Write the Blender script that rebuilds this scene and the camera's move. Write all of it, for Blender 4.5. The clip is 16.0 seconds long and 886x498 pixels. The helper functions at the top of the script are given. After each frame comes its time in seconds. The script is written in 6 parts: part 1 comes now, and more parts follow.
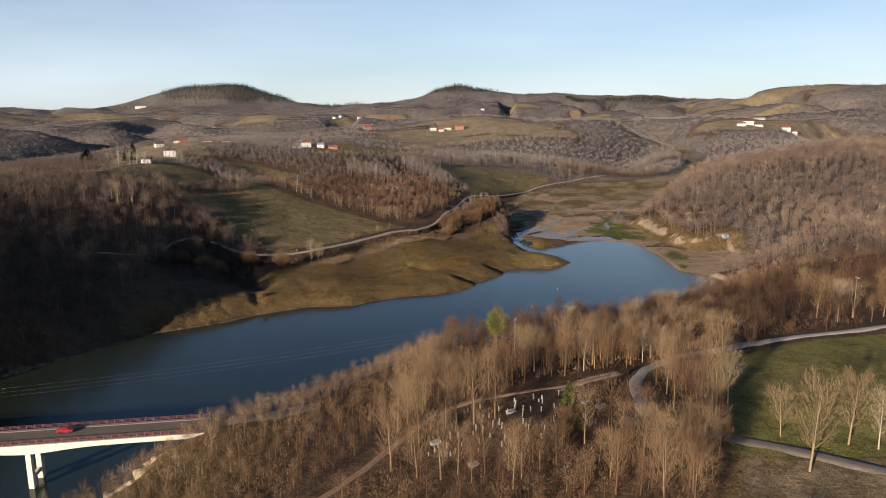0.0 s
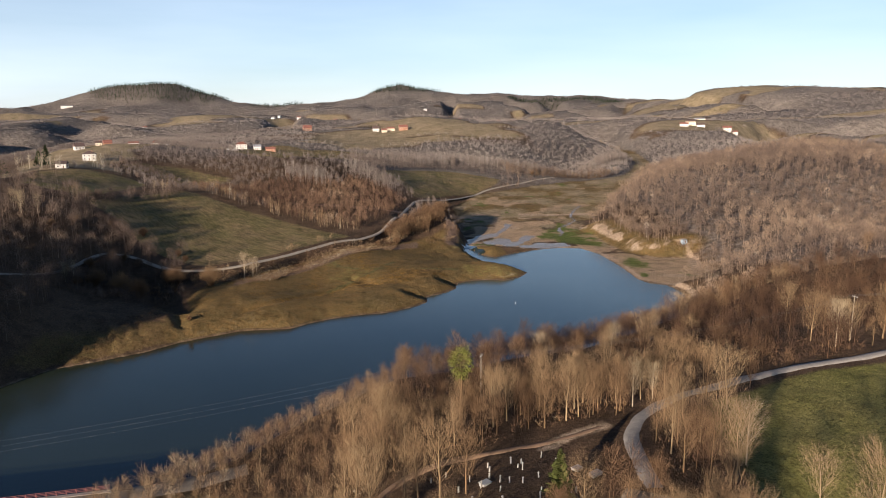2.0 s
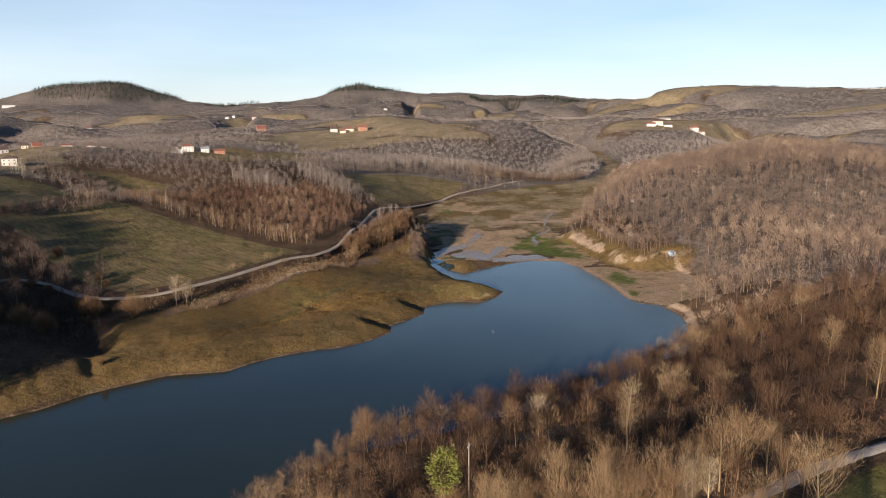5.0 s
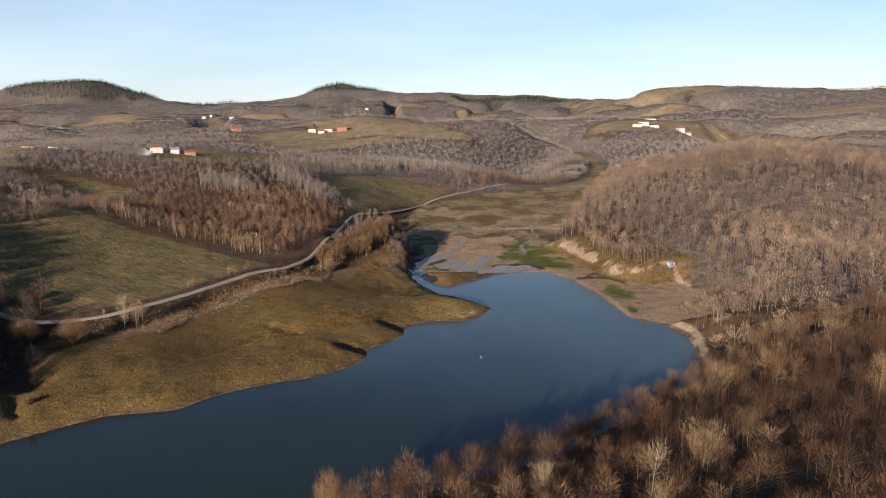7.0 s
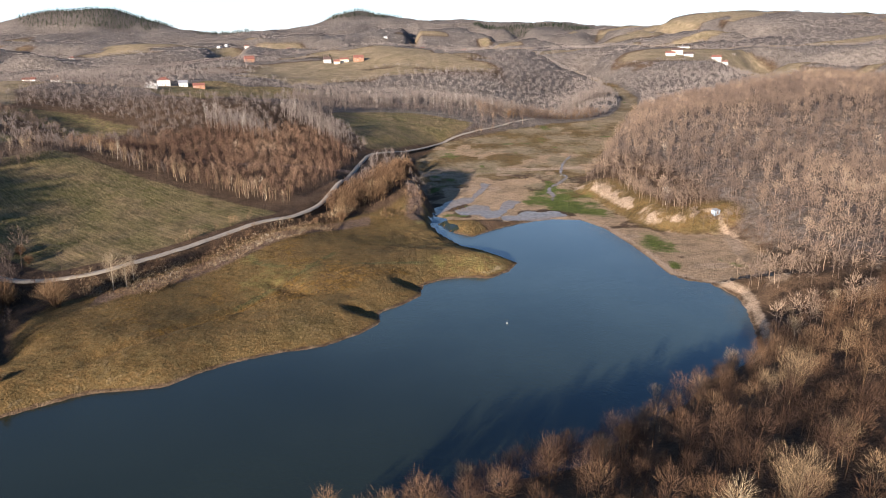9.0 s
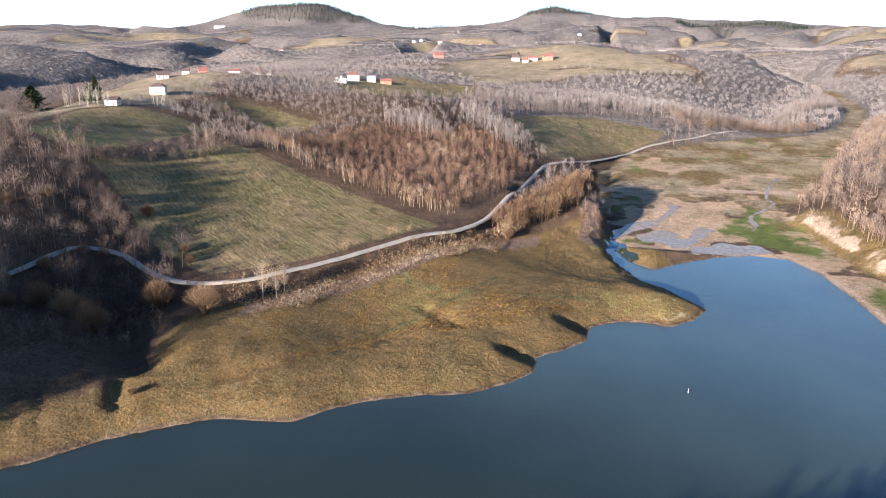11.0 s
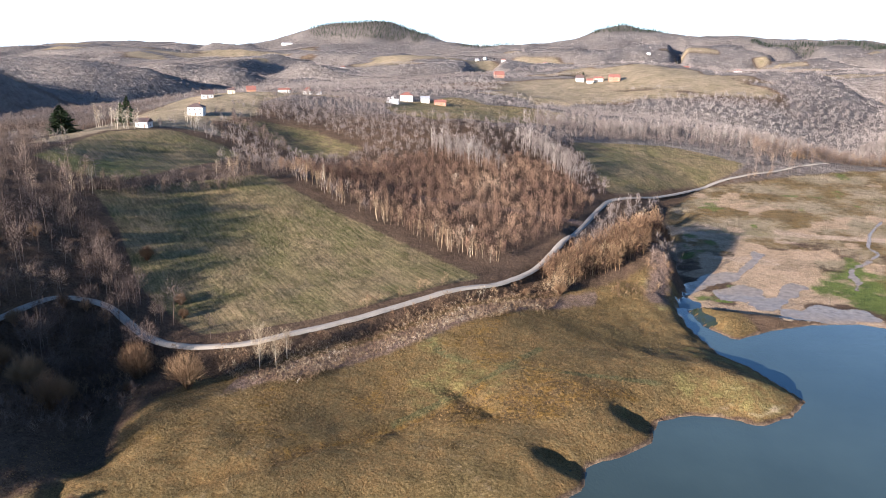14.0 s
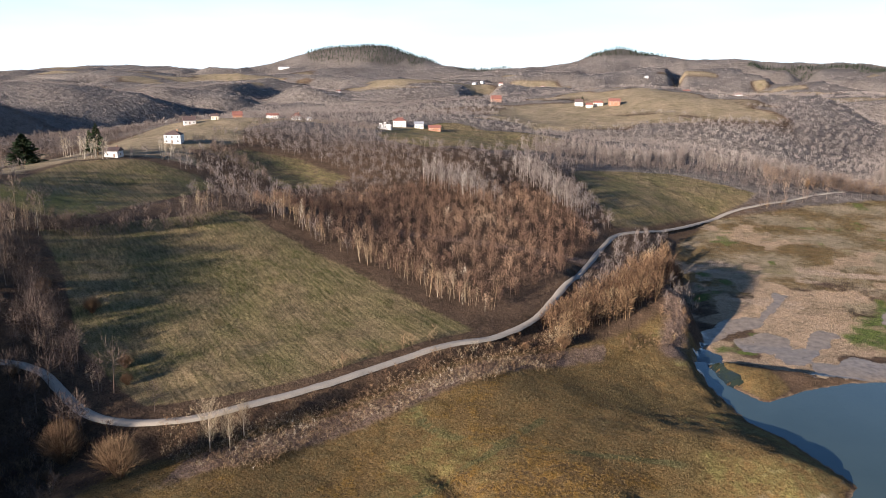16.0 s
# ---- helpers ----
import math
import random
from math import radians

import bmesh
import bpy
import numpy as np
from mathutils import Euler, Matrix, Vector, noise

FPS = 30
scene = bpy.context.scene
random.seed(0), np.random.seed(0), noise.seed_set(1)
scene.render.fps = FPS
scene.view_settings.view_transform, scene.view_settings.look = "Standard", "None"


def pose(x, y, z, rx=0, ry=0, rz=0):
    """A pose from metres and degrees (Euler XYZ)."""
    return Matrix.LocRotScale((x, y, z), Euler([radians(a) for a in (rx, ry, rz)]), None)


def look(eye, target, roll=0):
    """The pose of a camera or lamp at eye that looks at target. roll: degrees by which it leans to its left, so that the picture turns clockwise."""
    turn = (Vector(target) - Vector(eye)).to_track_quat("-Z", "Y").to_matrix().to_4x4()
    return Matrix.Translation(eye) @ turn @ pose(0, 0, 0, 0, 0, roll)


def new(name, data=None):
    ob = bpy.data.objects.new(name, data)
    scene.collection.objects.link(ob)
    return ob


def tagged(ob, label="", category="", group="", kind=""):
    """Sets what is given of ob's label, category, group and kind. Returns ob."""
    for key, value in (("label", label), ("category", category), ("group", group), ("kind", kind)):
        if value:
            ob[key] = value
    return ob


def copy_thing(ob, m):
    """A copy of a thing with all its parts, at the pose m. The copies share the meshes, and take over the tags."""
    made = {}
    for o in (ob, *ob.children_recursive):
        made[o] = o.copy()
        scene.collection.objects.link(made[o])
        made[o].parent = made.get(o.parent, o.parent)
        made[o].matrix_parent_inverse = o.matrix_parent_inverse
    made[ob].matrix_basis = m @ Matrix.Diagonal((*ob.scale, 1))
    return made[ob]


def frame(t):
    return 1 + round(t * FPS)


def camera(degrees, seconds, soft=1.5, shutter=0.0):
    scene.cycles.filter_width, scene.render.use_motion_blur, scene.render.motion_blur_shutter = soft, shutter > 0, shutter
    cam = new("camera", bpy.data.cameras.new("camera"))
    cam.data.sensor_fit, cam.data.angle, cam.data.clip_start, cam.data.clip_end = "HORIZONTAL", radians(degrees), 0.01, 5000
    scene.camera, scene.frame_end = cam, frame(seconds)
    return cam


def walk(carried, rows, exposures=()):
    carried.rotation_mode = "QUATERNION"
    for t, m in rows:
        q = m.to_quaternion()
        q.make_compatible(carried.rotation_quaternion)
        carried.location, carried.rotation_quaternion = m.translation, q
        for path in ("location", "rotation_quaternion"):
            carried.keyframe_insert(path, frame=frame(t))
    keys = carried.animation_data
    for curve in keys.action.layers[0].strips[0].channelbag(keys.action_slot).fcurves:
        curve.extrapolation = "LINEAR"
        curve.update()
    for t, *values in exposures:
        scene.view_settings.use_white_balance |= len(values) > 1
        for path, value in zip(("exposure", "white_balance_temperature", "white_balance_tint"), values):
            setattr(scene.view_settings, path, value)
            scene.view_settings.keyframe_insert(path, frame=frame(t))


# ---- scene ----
# The drone's flight: place, heading to the left of +y, pitch and roll
def aim(x, y, z, heading, pitch, roll):
    return pose(x, y, z, 90 + pitch, 0, heading) @ pose(0, 0, 0, 0, 0, roll)


cam = camera(63.68, 16.0, 1.0)
walk(cam, [
    (0, aim(-0.01, -0.01, 99.99, 0.006, -11.114, -0.376)),
    (0.5, aim(-0.81, 8.55, 99.99, -1.023, -11.117, -0.358)),
    (1, aim(-1.39, 17.14, 99.93, -1.017, -11.102, -0.277)),
    (1.5, aim(-1.70, 25.78, 99.90, -1.412, -11.106, -0.208)),
    (2, aim(-2.04, 34.51, 99.85, -4.597, -11.123, -0.313)),
    (2.5, aim(-2.20, 43.29, 99.78, -4.632, -11.114, -0.237)),
    (3, aim(-2.16, 52.07, 99.69, -4.663, -11.116, -0.261)),
    (3.5, aim(-1.89, 60.80, 99.65, -7.771, -11.127, -0.315)),
    (3.7, aim(-1.76, 64.28, 99.63, -7.785, -11.138, -0.394)),
    (6, aim(2.77, 103.84, 99.29, -7.790, -11.195, -0.155)),
    (6.5, aim(4.02, 112.45, 99.26, -9.181, -11.175, -0.222)),
    (7, aim(5.27, 120.99, 99.23, -9.184, -11.177, -0.168)),
    (7.5, aim(6.60, 129.37, 99.14, -9.176, -12.408, -0.227)),
    (8, aim(8.00, 137.67, 99.05, -9.163, -14.872, -0.245)),
    (8.2, aim(8.55, 141.01, 99.04, -9.163, -15.899, -0.308)),
    (10.3, aim(13.30, 179.29, 102.20, 1.646, -16.857, 0.150)),
    (10.5, aim(13.80, 182.54, 102.31, 3.687, -16.871, 0.292)),
    (11, aim(15.02, 190.57, 102.55, 7.160, -16.928, 0.448)),
    (11.5, aim(15.99, 198.57, 102.83, 10.251, -16.993, 0.489)),
    (12, aim(16.74, 206.70, 103.12, 12.214, -17.012, 0.586)),
    (12.5, aim(17.10, 214.94, 103.35, 12.244, -17.044, 0.618)),
    (13, aim(17.13, 223.27, 103.57, 12.275, -16.190, 0.681)),
    (13.5, aim(16.87, 231.62, 103.79, 12.243, -15.812, 0.701)),
    (14, aim(16.41, 239.97, 103.96, 12.215, -15.672, 0.742)),
    (14.5, aim(15.77, 248.40, 104.11, 12.178, -15.680, 0.673)),
    (15, aim(14.93, 256.91, 104.22, 12.137, -14.923, 0.669)),
    (15.5, aim(13.89, 265.47, 104.28, 12.047, -13.939, 0.649)),
    (16, aim(12.70, 273.94, 104.10, 12.112, -13.886, 0.639)),
], exposures=[
    (0, 0.90, 6400, 14), (1.5, 1.12, 6380, 14), (3.7, 1.10, 6380, 14), (7, 1.08, 6330, 14), (8.2, 1.27, 6200, 14),
    (10.3, 2.16, 5650, 14), (11, 2.26, 5550, 14), (12.5, 2.4, 5550, 14), (14, 2.2, 5550, 14), (15, 2.0, 5650, 14), (16, 1.65, 5900, 14)])

# ---------------------------------------------------------------- light
SUN_HEIGHT, SUN_BEARING = 13.2, 215.0        # degrees; bearing clockwise from +y
world = bpy.data.worlds.new("sky")
scene.world = world
world.use_nodes = True
wn = world.node_tree
sky = wn.nodes.new("ShaderNodeTexSky")
sky.sky_type, sky.sun_disc = "NISHITA", False
sky.sun_elevation, sky.sun_rotation = radians(SUN_HEIGHT), radians(SUN_BEARING)
sky.altitude, sky.air_density, sky.dust_density, sky.ozone_density = 200, 1.0, 0.05, 4.3
wn.nodes["Background"].inputs["Strength"].default_value = 0.055
# a thin, uneven veil of high cloud over the clear sky
veil_place = wn.nodes.new("ShaderNodeMapping")
veil_place.inputs["Scale"].default_value = (1.0, 1.6, 7.0)
veil_noise = wn.nodes.new("ShaderNodeTexNoise")
veil_noise.inputs["Scale"].default_value, veil_noise.inputs["Detail"].default_value = 1.7, 6
veil_share = wn.nodes.new("ShaderNodeMapRange")
veil_share.inputs["From Min"].default_value, veil_share.inputs["From Max"].default_value = 0.3, 0.75
veil_share.inputs["To Min"].default_value, veil_share.inputs["To Max"].default_value = 0.55, 1.0
veil_up = wn.nodes.new("ShaderNodeSeparateXYZ")
veil_low = wn.nodes.new("ShaderNodeMapRange")        # thicker towards the horizon, all round
veil_low.inputs["From Min"].default_value, veil_low.inputs["From Max"].default_value = 0.04, 0.32
veil_low.inputs["To Min"].default_value, veil_low.inputs["To Max"].default_value = 0.64, 0.02
veil_both = wn.nodes.new("ShaderNodeMath")
veil_both.operation = "MULTIPLY"
veil = wn.nodes.new("ShaderNodeMix")
veil.data_type = "RGBA"
veil.inputs[7].default_value = (9.6, 10.9, 11.9, 1)
sky_place = wn.nodes.new("ShaderNodeTexCoord").outputs["Generated"]
wn.links.new(sky_place, veil_place.inputs["Vector"])
wn.links.new(sky_place, veil_up.inputs[0])
wn.links.new(veil_up.outputs["Z"], veil_low.inputs["Value"])
wn.links.new(veil_place.outputs["Vector"], veil_noise.inputs["Vector"])
wn.links.new(veil_noise.outputs["Fac"], veil_share.inputs["Value"])
wn.links.new(veil_share.outputs["Result"], veil_both.inputs[0])
wn.links.new(veil_low.outputs["Result"], veil_both.inputs[1])
wn.links.new(veil_both.outputs[0], veil.inputs[0])
wn.links.new(sky.outputs["Color"], veil.inputs[6])
wn.links.new(veil.outputs[2], wn.nodes["Background"].inputs["Color"])

sun_data = bpy.data.lights.new("sun", "SUN")
sun_data.energy, sun_data.angle, sun_data.color = 5.0, radians(0.55), (1.0, 0.87, 0.70)
sun = new("sun", sun_data)
sb, se = radians(SUN_BEARING), radians(SUN_HEIGHT)
sun.matrix_world = look((math.sin(sb) * math.cos(se) * 900, math.cos(sb) * math.cos(se) * 900, math.sin(se) * 900), (0, 0, 0))

# ---------------------------------------------------------------- small tools


class Shade:
    """A node material, built line by line."""

    def __init__(self, name, roughness=0.9, specular=0.25):
        self.mat = bpy.data.materials.new(name)
        self.mat.use_nodes = True
        self.nt = self.mat.node_tree
        self.bsdf = self.nt.nodes["Principled BSDF"]
        self.bsdf.inputs["Roughness"].default_value = roughness
        self.bsdf.inputs["Specular IOR Level"].default_value = specular

    def node(self, kind, **values):
        n = self.nt.nodes.new(kind)
        for key, value in values.items():
            if key in n.inputs:
                n.inputs[key].default_value = value
        return n

    def link(self, a, b):
        self.nt.links.new(a, b)

    def noise(self, scale, detail=4, rough=0.6, stretch=None):
        co = self.node("ShaderNodeNewGeometry")
        src = co.outputs["Position"]
        if stretch:
            mp = self.node("ShaderNodeMapping")
            mp.vector_type = "TEXTURE"
            mp.inputs["Scale"].default_value = [1 / k for k in stretch[:3]]
            if len(stretch) > 3:
                mp.inputs["Rotation"].default_value = (0, 0, radians(stretch[3]))
            self.link(src, mp.inputs["Vector"])
            src = mp.outputs["Vector"]
        n = self.node("ShaderNodeTexNoise", Scale=scale, Detail=detail, Roughness=rough)
        self.link(src, n.inputs["Vector"])
        return n.outputs["Fac"]

    def ramp(self, fac, stops):
        n = self.node("ShaderNodeValToRGB")
        cr = n.color_ramp
        while len(cr.elements) < len(stops):
            cr.elements.new(0.5)
        for e, (pos, col) in zip(cr.elements, stops):
            e.position, e.color = pos, (*col, 1)
        self.link(fac, n.inputs["Fac"])
        return n.outputs["Color"]

    def attr(self, name):
        n = self.node("ShaderNodeAttribute")
        n.attribute_name = name
        return n.outputs["Fac"]

    def math(self, op, a, b):
        n = self.node("ShaderNodeMath")
        n.operation = op
        for i, v in enumerate((a, b)):
            if isinstance(v, (int, float)):
                n.inputs[i].default_value = v
            else:
                self.link(v, n.inputs[i])
        return n.outputs[0]

    def mix(self, fac, a, b, kind="MIX"):
        n = self.node("ShaderNodeMix")
        n.data_type, n.blend_type = "RGBA", kind
        for i, v in ((0, fac), (6, a), (7, b)):
            if isinstance(v, (int, float)):
                n.inputs[i].default_value = v
            elif isinstance(v, tuple):
                n.inputs[i].default_value = (*v, 1)
            else:
                self.link(v, n.inputs[i])
        return n.outputs[2]

    def edge(self, fac, wobble, low=0.35, high=0.65, amount=0.5):
        """A cover's share with a ragged border."""
        n = self.node("ShaderNodeMapRange")
        n.inputs["From Min"].default_value, n.inputs["From Max"].default_value = low, high
        n.interpolation_type = "SMOOTHSTEP"
        self.link(self.math("ADD", fac, self.math("MULTIPLY", self.math("SUBTRACT", wobble, 0.5), amount)), n.inputs["Value"])
        return n.outputs["Result"]

    def color(self, c):
        if isinstance(c, tuple):
            self.bsdf.inputs["Base Color"].default_value = (*c, 1)
        else:
            self.link(c, self.bsdf.inputs["Base Color"])
        return self

    def bump(self, height, strength=0.3, distance=0.1):
        n = self.node("ShaderNodeBump", Strength=strength, Distance=distance)
        self.link(height, n.inputs["Height"])
        self.link(n.outputs["Normal"], self.bsdf.inputs["Normal"])
        return self


def simple(name, base, roughness=0.8, spread=0.25, scale=0.6, fine=6.0, metal=0.0, specular=0.3):
    """A plain stuff with stains at a large and grain at a small scale."""
    s = Shade(name, roughness, specular)
    s.bsdf.inputs["Metallic"].default_value = metal
    dark, light = tuple(c * (1 - spread) for c in base), tuple(min(1, c * (1 + spread)) for c in base)
    big = s.ramp(s.noise(scale, 4), [(0.3, dark), (0.7, light)])
    fn = s.noise(fine, 3)
    s.color(s.mix(0.5, big, s.ramp(fn, [(0.3, dark), (0.7, light)])))
    s.bump(fn, 0.2, 0.03)
    return s.mat


def mesh_from(name, verts, faces, mats=(), smooth=False, attrs=None):
    """verts n x 3; faces n x 3 or n x 4, arrays."""
    verts, faces = np.asarray(verts, np.float32), np.asarray(faces, np.int32)
    me = bpy.data.meshes.new(name)
    k = faces.shape[1]
    me.vertices.add(len(verts))
    me.vertices.foreach_set("co", verts.ravel())
    me.loops.add(faces.size)
    me.loops.foreach_set("vertex_index", faces.ravel())
    me.polygons.add(len(faces))
    me.polygons.foreach_set("loop_start", np.arange(0, faces.size, k, dtype=np.int32))
    me.polygons.foreach_set("loop_total", np.full(len(faces), k, np.int32))
    if smooth:
        me.polygons.foreach_set("use_smooth", np.ones(len(faces), bool))
    for key, values in (attrs or {}).items():
        at = me.attributes.new(key, "FLOAT", "POINT")
        at.data.foreach_set("value", np.asarray(values, np.float32))
    me.update(calc_edges=True)
    for m in mats:
        me.materials.append(m)
    return me


def part(name, bm, material, parent, label=""):
    me = bpy.data.meshes.new(name)
    bm.to_mesh(me)
    bm.free()
    me.materials.append(material)
    ob = new(name, me)
    ob.parent = parent
    return tagged(ob, label)


def base(name, m, label, category, group="", kind=""):
    ob = new(name)
    ob.matrix_world = m
    return tagged(ob, label, category, group, kind)


def box(bm, x0, x1, y0, y1, z0, z1, bevel=0.0):
    ret = bmesh.ops.create_cube(bm, size=1)
    bmesh.ops.transform(bm, verts=ret["verts"], matrix=Matrix.LocRotScale(((x0 + x1) / 2, (y0 + y1) / 2, (z0 + z1) / 2), None, (x1 - x0, y1 - y0, z1 - z0)))
    if bevel:
        edges = {e for v in ret["verts"] for e in v.link_edges}
        bmesh.ops.bevel(bm, geom=list(edges), offset=bevel, segments=1, affect="EDGES")
    return bm


def boxed(*args, **more):
    return box(bmesh.new(), *args, **more)


# ---------------------------------------------------------------- the land
SHORE_NORTH = [
    (-900, -90), (-520, 30), (-335, 118), (-252, 168), (-198, 212), (-169, 260), (-152, 283), (-135, 312),
    (-121, 320), (-105, 330), (-93, 342), (-84, 348), (-70, 356), (-56, 357), (-47, 358), (-40, 365),
    (-29, 372), (-16, 377), (-1, 380), (11, 389), (18, 397), (19, 408), (28, 415), (36, 424),
    (38, 436), (47, 442), (57, 444), (68, 441), (78, 449), (84, 460), (80, 467), (72, 482),
    (63, 491), (55, 515), (52, 537), (57, 540), (62, 519), (72, 507), (86, 520), (104, 531),
    (123, 536), (138, 532),
]
SHORE_SOUTH = [
    (145, 512), (147, 480), (147, 458), (146, 436), (150, 426), (158, 420), (161, 404), (157, 390),
    (150, 373), (143, 357), (130, 345), (114, 337), (103, 326), (84, 315), (62, 299), (45, 296),
    (20, 285), (-8, 276), (-33, 248), (-50, 224), (-66, 208), (-79, 199), (-85, 186), (-86, 172),
    (-98, 148), (-130, 95), (-210, 20), (-420, -120), (-900, -330),
]
FLATS = [
    (52, 537), (60, 563), (56, 600), (52, 640), (60, 700), (90, 765), (150, 812), (205, 845),
    (255, 862), (290, 900), (330, 980), (370, 1080), (405, 1250), (425, 1500), (455, 1500), (435, 1250),
    (395, 1080), (350, 970), (320, 900), (290, 850), (243, 762), (195, 668), (170, 622), (156, 598), (162, 575), (163, 545), (167, 515), (180, 494), (203, 490), (206, 455), (185, 415), (158, 420), (146, 436), (147, 480),
    (138, 532),
]
HILLS_NEAR = [
    (20, 150, 55, 9.3), (110, 190, 55, 4.2), (60, 80, 60, -1.0), (150, 290, 45, -1.7), (-25, 190, 32, -3.1),
    (210, 200, 80, 8.2), (0, 0, 110, 3.5), (-40, 110, 55, -9.1), (75, 240, 40, -1.0), (250, 440, 55, 6.0),
    (320, 610, 70, 6.9), (215, 560, 35, 5.1), (400, 450, 110, -19.1), (440, 700, 120, 20.4), (330, 310, 90, 16.0),
    (300, 800, 80, -2.4), (245, 625, 35, 5.4), (290, 665, 45, 12.9), (350, 650, 45, -2.1), (410, 640, 50, 6.3), (430, 760, 60, -1.5), (375, 900, 60, -9.0),
    (430, 1080, 80, -20.0), (255, 560, 40, 3.5), (232, 415, 40, 1.3), (320, 590, 32, -4.2), (262, 481, 40, 1.9), (330, 735, 45, -0.1), (120, 110, 55, -2.5), (-68, 185, 18, 3.2),
    (150, 0, 90, 3.3),
]
HILLS_LEFT = [
    (-190, 290, 55, -5.3), (-165, 395, 40, -13.5), (-190, 500, 45, 16.6), (-140, 570, 40, 19.8), (-95, 480, 40, 3.0),
    (-45, 560, 45, 7.8), (-20, 650, 55, 6.9), (-110, 660, 55, 5.6), (-260, 620, 65, 29.2), (-340, 480, 90, 15.6),
    (-350, 720, 90, 12.5), (-250, 830, 80, 19.9), (-90, 790, 70, 23.4), (-310, 350, 80, 48.7), (-35, 415, 32, -9.2),
    (35, 500, 28, -8.5), (50, 790, 60, 0.5), (-260, 190, 90, 13.2), (-235, 255, 35, 27.8), (-275, 725, 45, 9.1),
    (-205, 447, 30, 9.0), (-182, 425, 28, 9.0), (-173, 362, 24, 9.0), (-320, 640, 35, -1.2), (-260, 525, 40, 15.2), (42, 560, 20, 13.8), (40, 715, 40, 7.9),
]
HILLS_MID = [
    (-560, 520, 110, 49.4), (-800, 650, 200, 6.5), (-480, 820, 120, 7.5), (-650, 1000, 220, -12.0), (-350, 1050, 160, 26.3),
    (-120, 1000, 150, 13.2), (100, 1050, 130, -1.9), (330, 1080, 150, 3.8), (600, 1000, 220, 23.2), (620, 1400, 170, 10.9),
    (900, 1200, 260, -2.6), (380, 1450, 150, 17.2), (120, 1400, 170, 47.0), (-200, 1400, 190, 22.4), (-550, 1450, 220, 9.6),
    (-950, 1350, 260, 15.3), (200, 1850, 220, 24.2), (550, 1850, 220, 38.2), (-200, 1850, 230, -29.7), (950, 1750, 280, -17.8),
    (-338, 850, 58, 9.5), (-312, 958, 36, 3.5), (270, 1040, 80, 0.2), (265, 1500, 80, -24.1), (800, 1560, 140, 22.9), (1060, 1450, 140, 25.7),
]
HILLS_FAR_A = [
    (-1500, 1800, 380, -15.0), (-700, 2100, 340, 46.5), (-100, 2400, 330, 31.4), (500, 2450, 330, -44.8), (1100, 2350, 360, 97.7),
    (1600, 1800, 380, 65.3), (-1500, 2700, 420, 42.6), (-800, 2900, 360, 36.7), (-1110, 3820, 330, 106.0), (130, 3770, 300, 103.2),
    (0, 3100, 330, 61.2), (700, 3200, 380, 43.0), (1300, 3000, 400, 40.8), (1900, 2700, 400, 68.8),
]
# the hill at (-900, 985) is out of view, added to shade the valley
HILLS_FAR_B = [
    (-2000, 3500, 500, 68.0), (-450, 3700, 300, 57.0), (650, 4000, 420, 87.6), (1300, 3900, 450, 81.9), (2300, 3500, 600, 32.3),
    (-2700, 2600, 600, 44.1), (-1085, 3850, 170, 42.0), (130, 3880, 130, 49.2), (-1420, 3740, 200, 49.2), (310, 3860, 150, -32.6),
    (2600, 1500, 700, 83.1), (0, -1200, 800, 59.1), (1500, -300, 700, 80.7), (-1500, 300, 500, 85.5), (-900, 985, 120, 75.0), (-1150, 1500, 150, 40.0),
]
HILLS = HILLS_NEAR + HILLS_LEFT + HILLS_MID + HILLS_FAR_A + HILLS_FAR_B

LAKE = SHORE_NORTH + SHORE_SOUTH
FIELD_LOW = [(-193, 500), (-165, 478), (-142, 454), (-105, 432), (-87, 441), (-69, 458), (-42, 490), (-21, 511.5), (-40, 524), (-82, 549), (-121, 562), (-147, 574), (-171, 540)]
FIELD_HIGH = [(-241, 522), (-264, 580), (-275, 622), (-250, 648), (-214, 649), (-197, 640), (-192, 589), (-191, 540), (-193, 515), (-214, 512)]
FIELD_GREEN = [(-246, 707), (-233, 742), (-189, 744), (-141, 714), (-147, 686), (-173, 672), (-217, 698)]
FARM_GROUND = [(-268, 575), (-290, 572), (-325, 625), (-345, 690), (-356, 800), (-352, 900), (-330, 985), (-255, 985), (-240, 930), (-255, 850), (-262, 800), (-240, 752), (-252, 705), (-222, 668), (-262, 655), (-278, 625)]
FIELD_ACROSS = [(-138, 1098), (-60, 1185), (-29, 1212), (93, 1182), (150, 1162), (73, 1150), (-55, 1085)]
HEDGE_GAP = [(-196, 505), (-188, 508), (-171, 540), (-147, 574), (-150, 592), (-172, 600), (-191, 592), (-194, 540)]
FIELD_HOUSE = [(-166, 838), (-185, 950), (-157, 1047), (-79, 1030), (-19, 1020), (-45, 830), (-60, 800), (-108, 780), (-145, 800)]
FIELD_FAR = [(-6, 790), (20, 830), (70, 861), (128, 822), (111, 794), (86, 762), (62, 728), (34, 682), (24, 674), (14, 710)]
MEADOW = [(70, 186), (93, 199), (114, 206), (135, 208), (230, 222), (260, 150), (180, 60), (90, 60), (46, 108), (58, 134), (66, 160)]
PENINSULA = [(-152, 300), (-146, 335), (-150, 375), (-138, 398), (-112, 408), (-94, 412), (-70, 438), (-48, 462), (-26, 490), (-8, 508), (20, 530), (44, 556), (62, 545), (95, 500), (100, 450), (40, 400), (0, 370), (-60, 340)]
MARSH = [(113, 577), (122, 596), (138, 609), (158, 606), (163, 575), (161, 542), (157, 531), (141, 541), (126, 551)]
